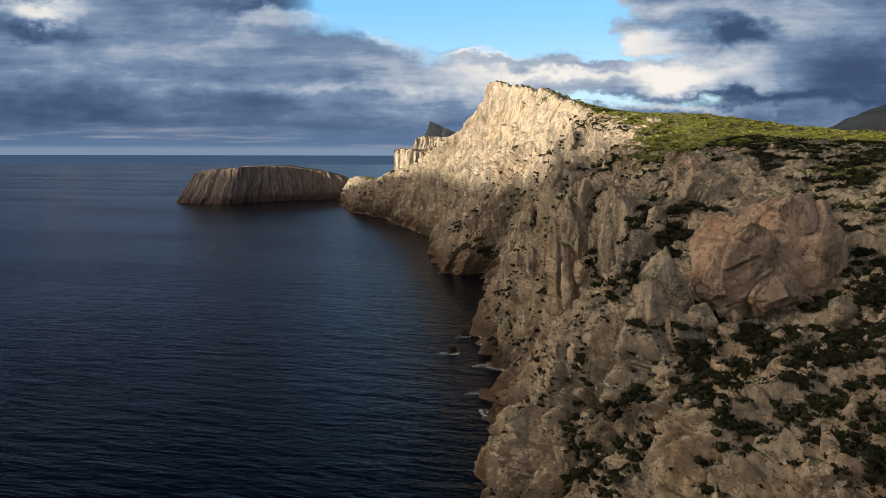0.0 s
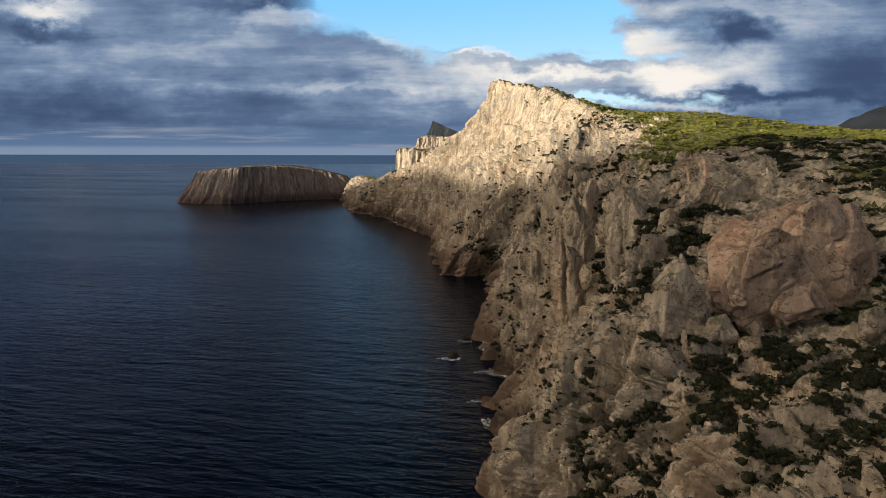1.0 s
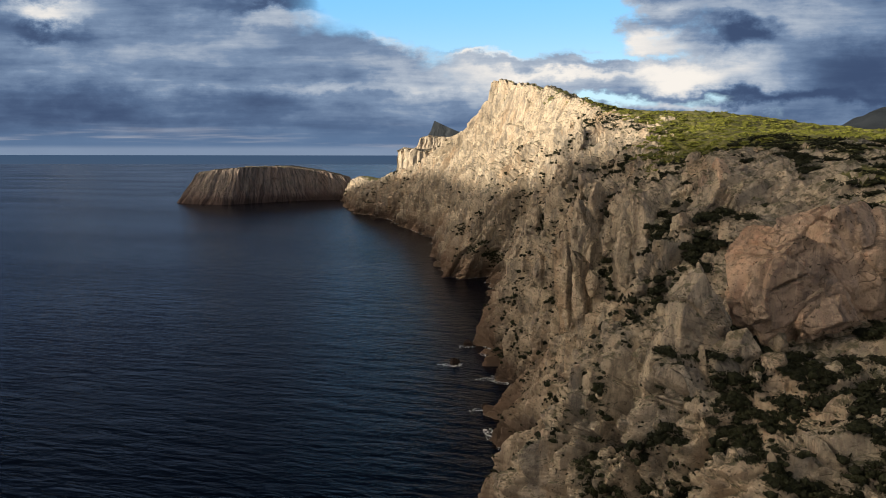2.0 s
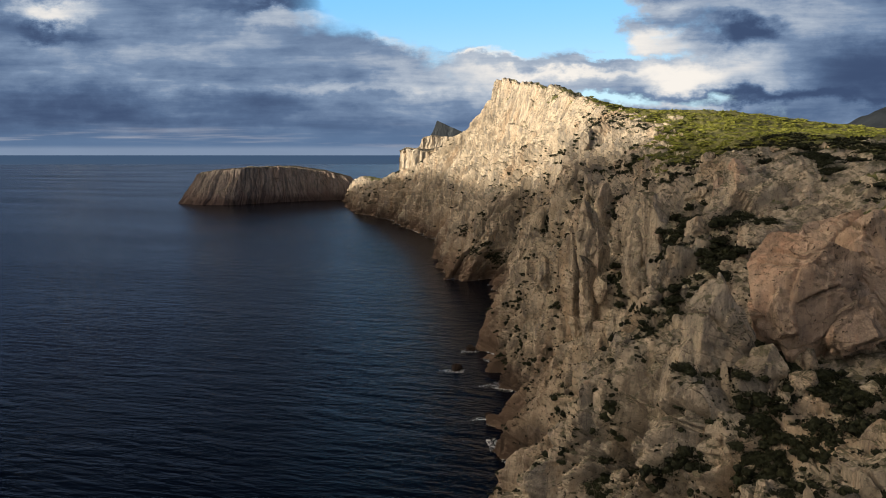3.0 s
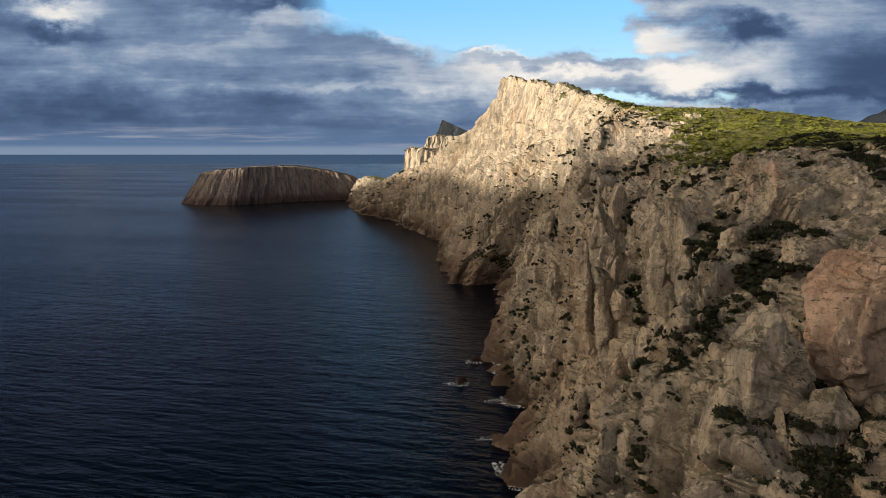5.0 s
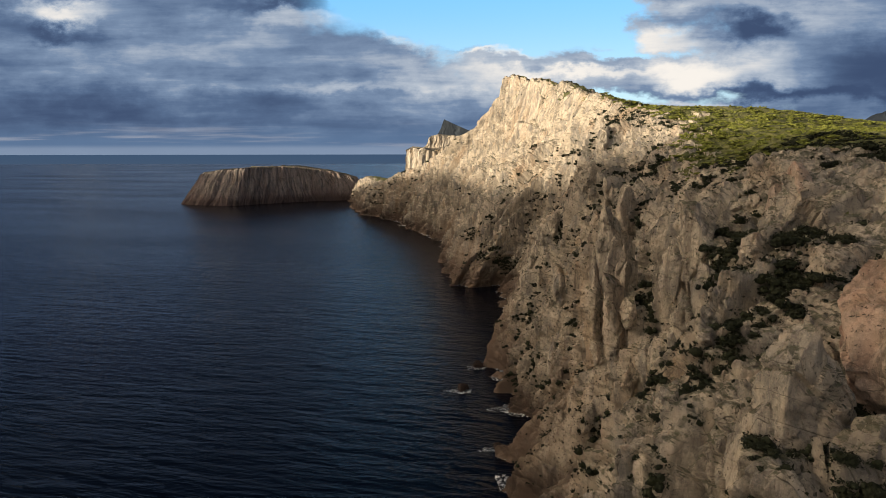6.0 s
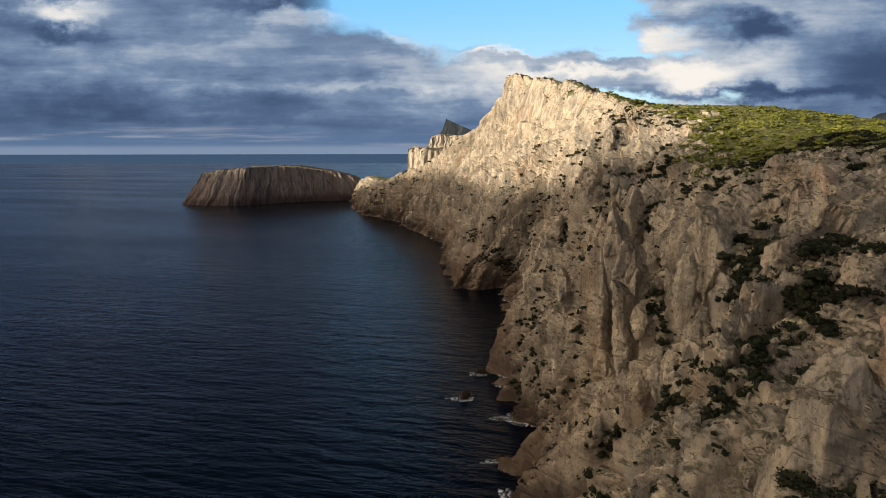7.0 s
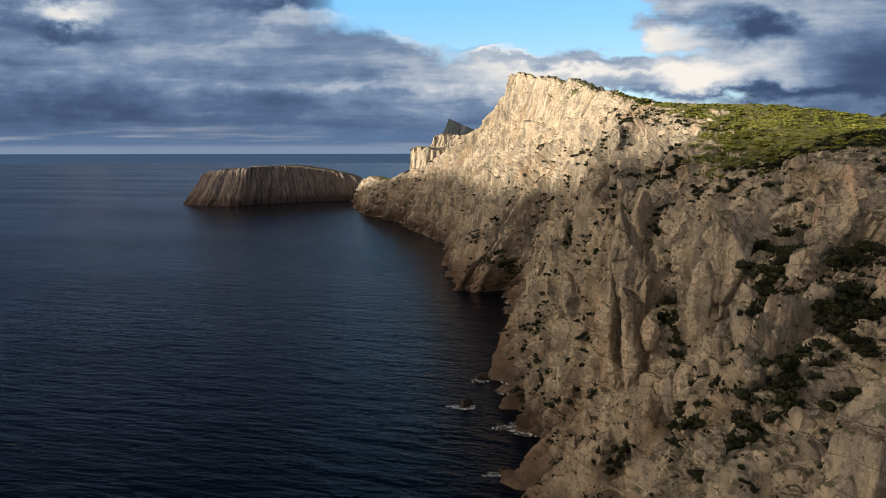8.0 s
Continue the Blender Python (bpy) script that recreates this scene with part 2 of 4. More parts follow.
def sea_material():
    m, n, s = material("sea_water")
    p = n.add("ShaderNodeNewGeometry").outputs["Position"]
    turn = n.add("ShaderNodeVectorRotate", {"Vector": p, "Angle": radians(12)})
    turn.rotation_type = "Z_AXIS"
    long_ = n.vmath("MULTIPLY", turn.outputs[0], (0.28, 1.0, 1.0))
    swell = n.noise(long_, 0.11, 3, 0.5, 0.4)
    chop = n.noise(long_, 0.30, 4, 0.6, 0.5)
    ripple = n.noise(long_, 1.8, 3, 0.6)
    patch = n.noise(long_, 0.006, 3, 0.5)
    n.put(s.inputs["Base Color"], n.mix(n.span(patch, 0.35, 0.65), (0.0002, 0.0012, 0.0046), (0.0003, 0.0018, 0.0064)))
    n.put(s.inputs["Roughness"], n.span(patch, 0.3, 0.7, 0.18, 0.26))
    s.inputs["IOR"].default_value = 1.333
    s.inputs["Specular Tint"].default_value = (0.70, 0.88, 1.0, 1)
    relief = n.math("ADD", n.math("MULTIPLY", swell, 0.8), n.math("ADD", n.math("MULTIPLY", chop, 0.66), n.math("MULTIPLY", ripple, 0.06)))
    bump = n.add("ShaderNodeBump", {"Strength": 1.0, "Distance": 1.0, "Height": relief})
    n.put(s.inputs["Normal"], bump.outputs[0])
    return m


SEA = sea_material()
FOAM, fn, fs = material("sea_foam")
fp = fn.add("ShaderNodeNewGeometry").outputs["Position"]
fn.put(fs.inputs["Base Color"], (0.74, 0.77, 0.78))
fs.inputs["Roughness"].default_value = 0.85
fn.put(fs.inputs["Alpha"], fn.span(fn.noise(fp, 1.1, 5, 0.7, 0.8), 0.50, 0.62))
fn.put(fs.inputs["Base Color"], fn.mix(fn.noise(fp, 2.2, 4), (0.5, 0.55, 0.58), (0.85, 0.86, 0.86)))


# ---------------------------------------------------------------- noise and mesh tools
def dice(i, j, k, seed):
    """A number in 0..1 for each whole-number cell."""
    h = (i.astype(np.int64) * 374761393 + j.astype(np.int64) * 668265263 + k.astype(np.int64) * 2147483647 + seed * 974634777) & 0xFFFFFFFF
    h = ((h ^ (h >> 13)) * 1274126177) & 0xFFFFFFFF
    h = ((h ^ (h >> 15)) * 2246822519) & 0xFFFFFFFF
    return ((h ^ (h >> 16)) & 0xFFFFFF) / float(0x1000000)


def value_noise(p, seed):
    base = np.floor(p).astype(np.int64)
    f = p - base
    f = f * f * f * (f * (f * 6 - 15) + 10)
    out = 0
    for a in (0, 1):
        for b in (0, 1):
            for c in (0, 1):
                w = (f[:, 0] if a else 1 - f[:, 0]) * (f[:, 1] if b else 1 - f[:, 1]) * (f[:, 2] if c else 1 - f[:, 2])
                out = out + w * dice(base[:, 0] + a, base[:, 1] + b, base[:, 2] + c, seed)
    return out * 2 - 1


def fbm(p, seed, octaves=4, gain=0.5):
    out, amp = 0, 1.0
    for o in range(octaves):
        out, amp, p = out + amp * value_noise(p, seed + o), amp * gain, p * 2.03 + 7.1
    return out


def mesh_from(name, verts, faces, mat, smooth=False):
    me = bpy.data.meshes.new(name)
    me.vertices.add(len(verts))
    me.vertices.foreach_set("co", np.ascontiguousarray(verts, dtype=np.float32).ravel())
    size = faces.shape[1]
    me.loops.add(len(faces) * size)
    me.loops.foreach_set("vertex_index", np.ascontiguousarray(faces, dtype=np.int32).ravel())
    me.polygons.add(len(faces))
    me.polygons.foreach_set("loop_start", np.arange(0, len(faces) * size, size, dtype=np.int32))
    me.polygons.foreach_set("use_smooth", np.full(len(faces), smooth))
    me.update(calc_edges=True)
    me.materials.append(mat)
    return me


def grid_faces(rows, cols, wrap=False):
    a = np.arange(rows * cols).reshape(rows, cols)
    if wrap:
        a = np.concatenate([a, a[:, :1]], 1)
    return np.stack([a[:-1, :-1], a[:-1, 1:], a[1:, 1:], a[1:, :-1]], -1).reshape(-1, 4)


def part(name, me, parent, label=""):
    ob = new(name, me)
    ob.parent = parent
    return tagged(ob, label) if label else ob


def grid_normals(g):
    """Unit normals of a rows x columns grid of points."""
    du, dv = np.gradient(g, axis=1), np.gradient(g, axis=0)
    nrm = np.cross(du, dv)
    return nrm / (np.linalg.norm(nrm, axis=-1, keepdims=True) + 1e-9)


def blur(g, times):
    for _ in range(times):
        e = np.pad(g, ((1, 1), (1, 1), (0, 0)), mode="edge")
        g = (e[:-2, 1:-1] + e[2:, 1:-1] + e[1:-1, :-2] + e[1:-1, 2:] + 2 * g) / 6
    return g


def facets(s, up, wide, tall, seed, tilt=1.0, edge=2.0, square=0.5, ledge=1.0, front=0.26):
    """Blocks or pillars side by side over a face: each a leaning flat front that breaks off steeply to sharp clefts. Gives the relief, about 0 to 1, and the nearness to a cleft."""
    a, b = s / wide, up / tall
    ia, ib = np.floor(a).astype(np.int64), np.floor(b).astype(np.int64)
    zero = np.zeros_like(ia)
    best, second = np.full(len(s), -9.0), np.full(len(s), -9.0)
    for di in (-1, 0, 1):
        for dj in (-1, 0, 1):
            i, j = ia + di, ib + dj
            dx = a - (i + 0.12 + 0.76 * dice(i, j, zero, seed))
            dy = b - (j + 0.12 + 0.76 * dice(i, j, zero, seed + 1))
            far = (1 - square) * np.sqrt(dx * dx + 0.7 * ledge * dy * dy) + square * np.maximum(np.abs(dx), 0.85 * ledge * np.abs(dy))
            h = 0.9 * dice(i, j, zero, seed + 2) + tilt * ((dice(i, j, zero, seed + 3) - 0.5) * dx + ledge * (dice(i, j, zero, seed + 4) - 0.7) * dy) - edge * np.maximum(far - front, 0)
            second = np.maximum(second, np.minimum(best, h))
            best = np.maximum(best, h)
    return best, np.clip(1 - (best - second) / 0.22, 0, 1)


JOINT_SETS = np.array([(0.60, 0.20, -0.77), (0.80, 0.30, 0.52), (0.25, 0.95, 0.15)])


def jointed(p, spacing, seed, wander=0.5):
    """Rock cut by three sets of straight joints: plates at levels of their own, -1 to 1, and the grooves between them."""
    phase = p @ JOINT_SETS.T / (np.array([1.0, 1.35, 1.2]) * spacing)
    phase = phase + wander * np.stack([fbm(p / (3.2 * spacing), seed + 10 * k, 2) for k in range(3)], 1)
    cell = np.floor(phase).astype(np.int64)
    f = phase - cell
    near = np.minimum(f, 1 - f).min(1)
    level = dice(cell[:, 0], cell[:, 1], cell[:, 2], seed + 5) * 2 - 1
    lean = (f - 0.5) * np.stack([dice(cell[:, 0], cell[:, 1], cell[:, 2], seed + 6 + k) - 0.5 for k in range(3)], 1)
    return (level + 1.6 * lean.sum(1)) * np.clip(near / 0.05, 0, 1), np.clip(1 - near / 0.07, 0, 1)


def break_up(p, size, seed, amp, pillars=1.0, slabs=1.0):
    """Relief of a tall limestone face in metres outwards; p: (any, along, up). pillars, slabs: how much the face stands in pillars, or lies in broad plates."""
    warp = np.stack([fbm(p / 22, seed + 50, 3), fbm(p / 22, seed + 60, 3)], 1)
    s, up = (p[:, 1] + 2.4 * warp[:, 0] * size) / size, (p[:, 2] + 4.0 * warp[:, 1] * size) / size
    f1, c1 = facets(s, up, 14.0, 60.0, seed, 1.0, 1.9, 0.3, 0.3, 0.06)
    f2, c2 = facets(s + 0.1 * up, up, 6.0, 27.0, seed + 100, 1.2, 1.9, 0.4, 0.4, 0.10)
    f3, c3 = facets(s - 0.05 * up, up, 2.9, 11.0, seed + 200, 1.3, 1.9, 0.5, 0.5, 0.12)
    f4, c4 = facets(s + 0.2 * up, up, 1.15, 1.9, seed + 300, 1.4, 1.8, 0.7)
    fs, cs = facets(s + 0.35 * up, up, 12.0, 15.0, seed + 400, 1.6, 1.5, 0.5)
    hard = np.clip(fbm(p / 30, seed + 90, 3) + 0.9, 0.55, 1.3)
    form = pillars * (13.0 * f1 + 6.0 * f2) + slabs * 6.0 * fs
    form = form - form.mean() - 0.8 * form.std() - pillars * (3.0 * c1 + 1.8 * c2) - slabs * 1.8 * cs
    skin = hard * (3.6 * f3 - 1.0 * c3 + 0.6 * f4 - 0.2 * c4) + 0.22 * fbm(p / (1.3 * size), seed + 30, 3, 0.55)
    skin = skin - skin.mean()
    return amp * size * form, amp * size * skin, np.maximum(c1, 0.8 * c2)


def weathered(p, size, seed, amp):
    """Relief of a single crag: broad plates between straight joints, a few chips, a pitted skin."""
    plate, j1 = jointed(p, 6.2 * size, seed + 10)
    chip, j2 = jointed(p, 2.3 * size, seed + 40)
    rough = np.clip(fbm(p / (5 * size), seed + 90, 2) + 0.45, 0.1, 1.2)
    return amp * size * (0.85 * plate - 0.75 * j1 + rough * (0.42 * chip - 0.32 * j2) + 0.5 * fbm(p / (2.6 * size), seed + 70, 4, 0.5))


# ---------------------------------------------------------------- sea
sea_r = np.concatenate([[0.0], np.geomspace(60, 14000, 40)])
sea_t = np.linspace(0, 2 * math.pi, 73)[:-1]
sea_v = np.stack([np.outer(sea_r, np.cos(sea_t)), np.outer(sea_r, np.sin(sea_t)) + 400, np.zeros((41, 72))], -1).reshape(-1, 3)
sea = new("water", mesh_from("water", sea_v, grid_faces(41, 72, True), SEA, True))
tagged(sea, "dark blue rippled open sea below the cliffs", "sea", kind="structure")

# ---------------------------------------------------------------- the coast: five lines along the cliff, each from behind the camera to the far point
WATERLINE = [(10, -160), (10, 0), (12, 90), (13, 120), (11, 142), (11, 168), (19, 200), (17, 232), (20, 255), (19, 280), (14, 308), (13, 340), (17, 362), (26, 405), (33, 440),
             (31, 490), (26, 503), (-8, 509), (-11, 565), (-14, 640), (-18, 700), (-27, 765), (-60, 840), (-85, 940), (-118, 985), (-155, 1045), (-185, 1140), (-226, 1310), (-200, 1400)]
LEDGE = [(30, -160, 45), (29, 0, 45), (30, 90, 42), (27, 121, 36), (21, 137, 44), (30, 158, 51), (31, 200, 24), (35, 234, 22), (34, 258, 32), (34, 285, 30), (31, 315, 30), (31, 342, 30),
         (38, 368, 45), (48, 400, 45), (52, 440, 42), (45, 487, 28), (36, 508, 50), (22, 520, 52), (14, 565, 52), (6, 645, 60), (-3, 690, 58), (-18, 775, 60), (-48, 838, 50), (-70, 920, 42),
         (-112, 992, 40), (-142, 1042, 34), (-172, 1138, 28), (-214, 1305, 26), (-190, 1390, 20)]
RIM = [(45, -160, 66), (42, 0, 60), (39, 90, 56), (36, 119, 66), (35, 141, 66), (44, 162, 81), (50, 186, 84), (58, 235, 82), (56, 258, 80), (55, 286, 82), (62, 322, 95), (66, 345, 103),
       (68, 362, 105), (74, 402, 109), (80, 450, 113), (76, 492, 109), (72, 520, 109), (64, 550, 109), (58, 590, 110), (50, 645, 112), (37, 695, 120), (10, 770, 112), (-34, 845, 88), (-58, 915, 74),
       (-103, 1000, 57), (-128, 1045, 48), (-158, 1135, 40), (-200, 1300, 42), (-180, 1380, 34)]
BROW = [(75, -160, 82), (70, 0, 76), (61, 90, 67), (60, 120, 67), (56, 146, 77), (63, 168, 94), (75, 200, 97), (85, 231, 98), (75, 266, 93), (77, 300, 101), (92, 318, 109), (90, 350, 117),
        (89, 376, 121), (91, 415, 125), (94, 445, 130), (94, 500, 139), (91, 525, 144), (85, 570, 153), (77, 612, 161), (67, 655, 168), (47, 720, 178), (36, 740, 146), (0, 800, 112), (-42, 885, 82),
        (-82, 1008, 71), (-108, 1058, 56), (-138, 1140, 46), (-185, 1295, 49), (-165, 1370, 40)]
CREST = [(140, -160, 104), (125, 0, 98), (100, 92, 88), (108, 120, 92), (105, 150, 97), (108, 182, 101), (110, 212, 102), (112, 236, 103), (112, 272, 106), (115, 305, 110), (130, 335, 115), (138, 352, 118),
         (140, 372, 121), (140, 432, 123), (140, 470, 125), (138, 515, 128), (138, 550, 131), (140, 590, 136), (140, 640, 142), (132, 690, 151), (120, 755, 152), (110, 800, 125), (100, 850, 105), (60, 950, 80),
         (0, 1015, 66), (-40, 1065, 52), (-80, 1150, 45), (-120, 1300, 44), (-120, 1360, 36)]


def coast_grid():
    lines = [np.array([(x, y, 0.0) for x, y in WATERLINE])] + [np.array(line, float) for line in (LEDGE, RIM, BROW, CREST)]
    deep = lines[0] + (-9, -3, -7)
    inland = lines[4] + np.stack([np.full(29, 240.0), np.full(29, 45.0), np.interp(lines[4][:, 1], [0, 180, 236, 305, 372, 432, 700, 900], [12, 2, -6, -13, -21, -24, -26, -22])], 1)
    back = inland + np.array([1200, 250, -60.0])
    lines = [deep, *lines, inland, back]
    mids = (lines[1] + lines[2][:, :] + lines[3]) / 3
    run = np.concatenate([[0], np.cumsum(np.linalg.norm(np.diff(mids, axis=0), axis=1))])
    # columns: fine close to the flight, coarser with distance
    at, s = [], 0.0
    while s < run[-1]:
        at.append(s)
        y = np.interp(s, run, mids[:, 1])
        s += 2.5 if y < 40 else max(0.36, 0.36 + (abs(y - 130) - 60) * 0.0022)
    at = np.array(at)
    k = np.clip(np.searchsorted(run, at, side="right") - 1, 0, len(run) - 2)
    f = (at - run[k]) / (run[k + 1] - run[k])
    f = 0.35 * f + 0.65 * f * f * (3 - 2 * f)
    cols = [line[k] * (1 - f[:, None]) + line[k + 1] * f[:, None] for line in lines]
    rows = []
    for (a, b), count in zip(zip(cols[:-1], cols[1:]), (5, 90, 140, 120, 64, 46, 14)):
        for w in np.arange(count) / count:
            rows.append(a * (1 - w) + b * w)
    rows.append(cols[-1])
    return np.stack(rows), np.cumsum([0, 5, 90, 140, 120, 64, 46, 14])


def build_coast():
    g, seams = coast_grid()
    rows, cols = g.shape[:2]
    g = blur(g, 14)
    nrm = blur(grid_normals(g), 10)
    nrm /= np.linalg.norm(nrm, axis=-1, keepdims=True)
    if nrm[seams[2], cols // 3, 0] > 0:
        nrm = -nrm
    flat = g.reshape(-1, 3)
    # metres along the coast and up the slope, so that ribs and clefts run down the fall line
    face = g[seams[1]:seams[3]].mean(0)
    along = np.concatenate([[0], np.cumsum(np.linalg.norm(np.diff(face, axis=0), axis=1))])
    climb = np.concatenate([np.zeros((1, cols)), np.cumsum(np.linalg.norm(np.diff(g, axis=0), axis=-1), axis=0)])
    sheet = np.stack([0.12 * g[..., 0], np.broadcast_to(0.66 * along, (rows, cols)) + 0.08 * climb, climb], -1).reshape(-1, 3)
    r = np.arange(rows)
    weight = np.interp(r, [0, seams[1], seams[1] + 10, seams[3], seams[4], seams[5], seams[6]], [0.8, 0.85, 0.95, 1.0, 0.55, 0.18, 0.05])
    far_on = np.broadcast_to(np.clip((g[..., 1] - 150) / 60, 0, 1), (rows, cols)).reshape(-1)
    relief, skin, cleft = (f.reshape(rows, cols) for f in break_up(sheet, 1.0, 11, 1.0, 0.75 + 0.25 * far_on, 0.9 - 0.6 * far_on))
    plate, crack = jointed(flat, 5.0, 150)
    skin = skin + (0.8 * plate - 0.6 * crack).reshape(rows, cols)
    plates, _ = jointed(flat, 17.0, 170, 0.9)
    plates = plates.reshape(rows, cols)
    broad = 3.2 * fbm(flat / np.array([34.0, 26.0, 90.0]), 5, 3).reshape(rows, cols)
    steep = np.clip(1.2 - nrm[..., 2] * 0.7, 0.3, 1)
    slope = np.clip((nrm[..., 2] - 0.35) / 0.4, 0, 1)
    lump, joint = jointed(flat, 6.0, 330, 0.8)
    outcrop = (2.6 * np.maximum(lump + 0.1, 0) - 0.6 * joint).reshape(rows, cols) * slope
    wall = np.interp(r, [seams[3] - 12, seams[3] + 12, seams[4] - 8, seams[4]], [0, 1, 1, 0])[:, None] * np.clip((g[..., 1] - 430) / 60, 0, 1) * np.clip((715 - g[..., 1]) / 50, 0, 1)
    push = (relief * steep * (1 - 0.6 * wall) + skin * (1 - 0.84 * wall) + 2.6 * wall * plates + broad * 0.7 * (1 - 0.5 * wall) + outcrop) * weight[:, None]
    push = push - 10 * np.exp(-((g[..., 1] - 487) / 3.5) ** 2 - ((g[..., 2] - 20) / 8.0) ** 2) * (r[:, None] < seams[3])   # sea cave
    g = g + nrm * push[..., None]
    roll = 1.2 * fbm(flat / 21.0, 91, 4).reshape(rows, cols) * np.interp(r, [seams[4], seams[5], seams[6]], [0.0, 1.0, 3.0])[:, None]
    g[..., 2] += roll
    return g, seams, cleft


COAST, SEAMS, CLEFT = build_coast()
COAST_N = grid_normals(COAST)
if COAST_N[-20, 50, 2] < 0:
    COAST_N = -COAST_N
coast = new("ground", mesh_from("ground", COAST.reshape(-1, 3), grid_faces(*COAST.shape[:2])[:, ::-1], ROCK))
tagged(coast, "buff and grey limestone sea cliff with ledges and scrub", "cliff", kind="structure")


def heath_cover():
    """Where soil and heath lie on top of the land, 0 to 1 for each grid point."""
    rows, cols = COAST.shape[:2]
    r = np.arange(rows)
    flat = COAST.reshape(-1, 3)
    inland = np.interp(r, [SEAMS[3], SEAMS[4] - 8, SEAMS[4] + 10, SEAMS[5]], [-0.5, -0.05, 0.45, 1.2])[:, None]
    patchy = fbm(flat / 14, 400, 4).reshape(rows, cols)
    near = np.clip((245 - COAST[..., 1]) / 40, 0, 1) * 0.64
    return inland + 0.55 * patchy + 0.9 * (COAST_N[..., 2] - 0.8) - near


COVER = heath_cover()
coast.data.materials.append(EARTH)
on_top = COVER[:-1, :-1] > 0.3
coast.data.polygons.foreach_set("material_index", on_top.ravel().astype(np.int32))


# ---------------------------------------------------------------- other land
def mound(name, outline, top, mat, seed, size=1.0, amp=1.0, rows=60, cols=240, lean=0.16, label="", category="", kind="", crown=0.0):
    """A steep-sided piece of land: outline points at the water, top(x, y) its upper surface."""
    ring = np.array(outline, float)
    ring = np.concatenate([ring, ring[:1]])
    run = np.concatenate([[0], np.cumsum(np.linalg.norm(np.diff(ring, axis=0), axis=1))])
    at = np.linspace(0, run[-1], cols, endpoint=False)
    base = np.stack([np.interp(at, run, ring[:, 0]), np.interp(at, run, ring[:, 1])], 1)
    mid = base.mean(0)
    lines = []
    side = int(rows * 0.62)
    for i in range(rows):
        if i < side:
            w = i / (side - 1)
            inset = lean * w
            xy = base + (mid - base) * inset
            z = -4 + w * (top(xy[:, 0], xy[:, 1]) + 4)
        else:
            w = (i - side + 1) / (rows - side)
            xy = base + (mid - base) * (lean + (1 - lean) * w * 0.998)
            z = top(xy[:, 0], xy[:, 1]) + crown * math.sin(w * math.pi / 2)
        lines.append(np.column_stack([xy, z]))
    g = np.stack(lines)
    nrm = grid_normals(np.concatenate([g[:, -3:], g, g[:, :3]], 1))[:, 3:-3]
    if (nrm[side // 2] * (np.column_stack([mid - base, np.zeros(cols)]))).sum() > 0:
        nrm = -nrm
    sheet = np.stack([np.zeros((rows, cols)), np.broadcast_to(at, (rows, cols)), g[..., 2]], -1)
    form, skin, _ = break_up(sheet.reshape(-1, 3), size, seed, amp)
    relief = (form + skin).reshape(rows, cols)
    relief[:, -6:] += (relief[:, :1] - relief[:, -1:]) * np.linspace(0, 1, 6)
    weight = np.interp(np.arange(rows), [0, side - 1, side + 4, rows - 1], [0.8, 1.0, 0.3, 0.05])
    g = g + nrm * (relief * weight[:, None])[..., None]
    ob = new(name, mesh_from(name, g.reshape(-1, 3), grid_faces(rows, cols, True), mat))
    return tagged(ob, label, category, kind=kind)


ISLE_ROCK = limestone("rock_russet", (0.30, 0.24, 0.205), (0.23, 0.155, 0.12), (0.165, 0.15, 0.135), green=1.0)
mound("island", [(-546, 1240), (-480, 1206), (-419, 1200), (-364, 1256), (-287, 1316), (-180, 1350), (-170, 1385), (-260, 1410), (-330, 1450), (-450, 1420), (-525, 1330)],
      lambda x, y: np.interp(x, [-552, -526, -494, -440, -370, -335, -300, -262, -228, -180], [24, 48, 60, 67, 70, 69, 64, 58, 50, 38]), ISLE_ROCK, 31, 1.6, 0.15, 90, 620, 0.24,
      "low flat-topped rocky island with russet cliffs and dark scrub", "island", "structure")
mound("far_headland", [(-128, 1430), (-90, 1405), (-20, 1400), (120, 1420), (200, 1600), (-40, 1640), (-110, 1540)],
      lambda x, y: np.interp(x, [-140, -118, -60, -20, 60, 200], [98, 107, 104, 112, 118, 110]), ROCK, 37, 1.6, 0.3, 50, 320, 0.04,
      "pale sunlit limestone headland beyond the cliff", "headland", "structure")
# scrub with the bluish haze of distance mixed into its colour
HAZY_MOUNTAIN = foliage("hazy_mountain_scrub", (0.015, 0.019, 0.027), (0.026, 0.033, 0.040))
mound("far_terrace", [(-118, 1860), (-60, 1850), (60, 1850), (160, 1870), (200, 1960), (0, 1980), (-100, 1950)],
      lambda x, y: np.interp(x, [-118, -109, -92, -89, -62, 20, 200], [92, 108, 117, 140, 147, 140, 120]), ROCK, 41, 2.0, 0.26, 50, 420, 0.02,
      "stepped pale rock terrace far along the coast", "headland", "structure")
# a paler slate copy for the peak: its haze is painted into the leaves
HAZY_PEAK = foliage("hazy_peak_scrub", (0.034, 0.042, 0.052), (0.062, 0.070, 0.076))
mound("far_peak", [(-72, 1975), (0, 1970), (90, 1975), (180, 2000), (200, 2080), (0, 2110), (-60, 2060)],
      lambda x, y: np.interp(x, [-72, -62, -50, 17, 80, 200], [148, 160, 194, 164, 142, 120]), HAZY_PEAK, 43, 4.0, 0.05, 50, 300, 0.02,
      "dark pointed scrub-covered peak far along the coast", "peak", "structure")


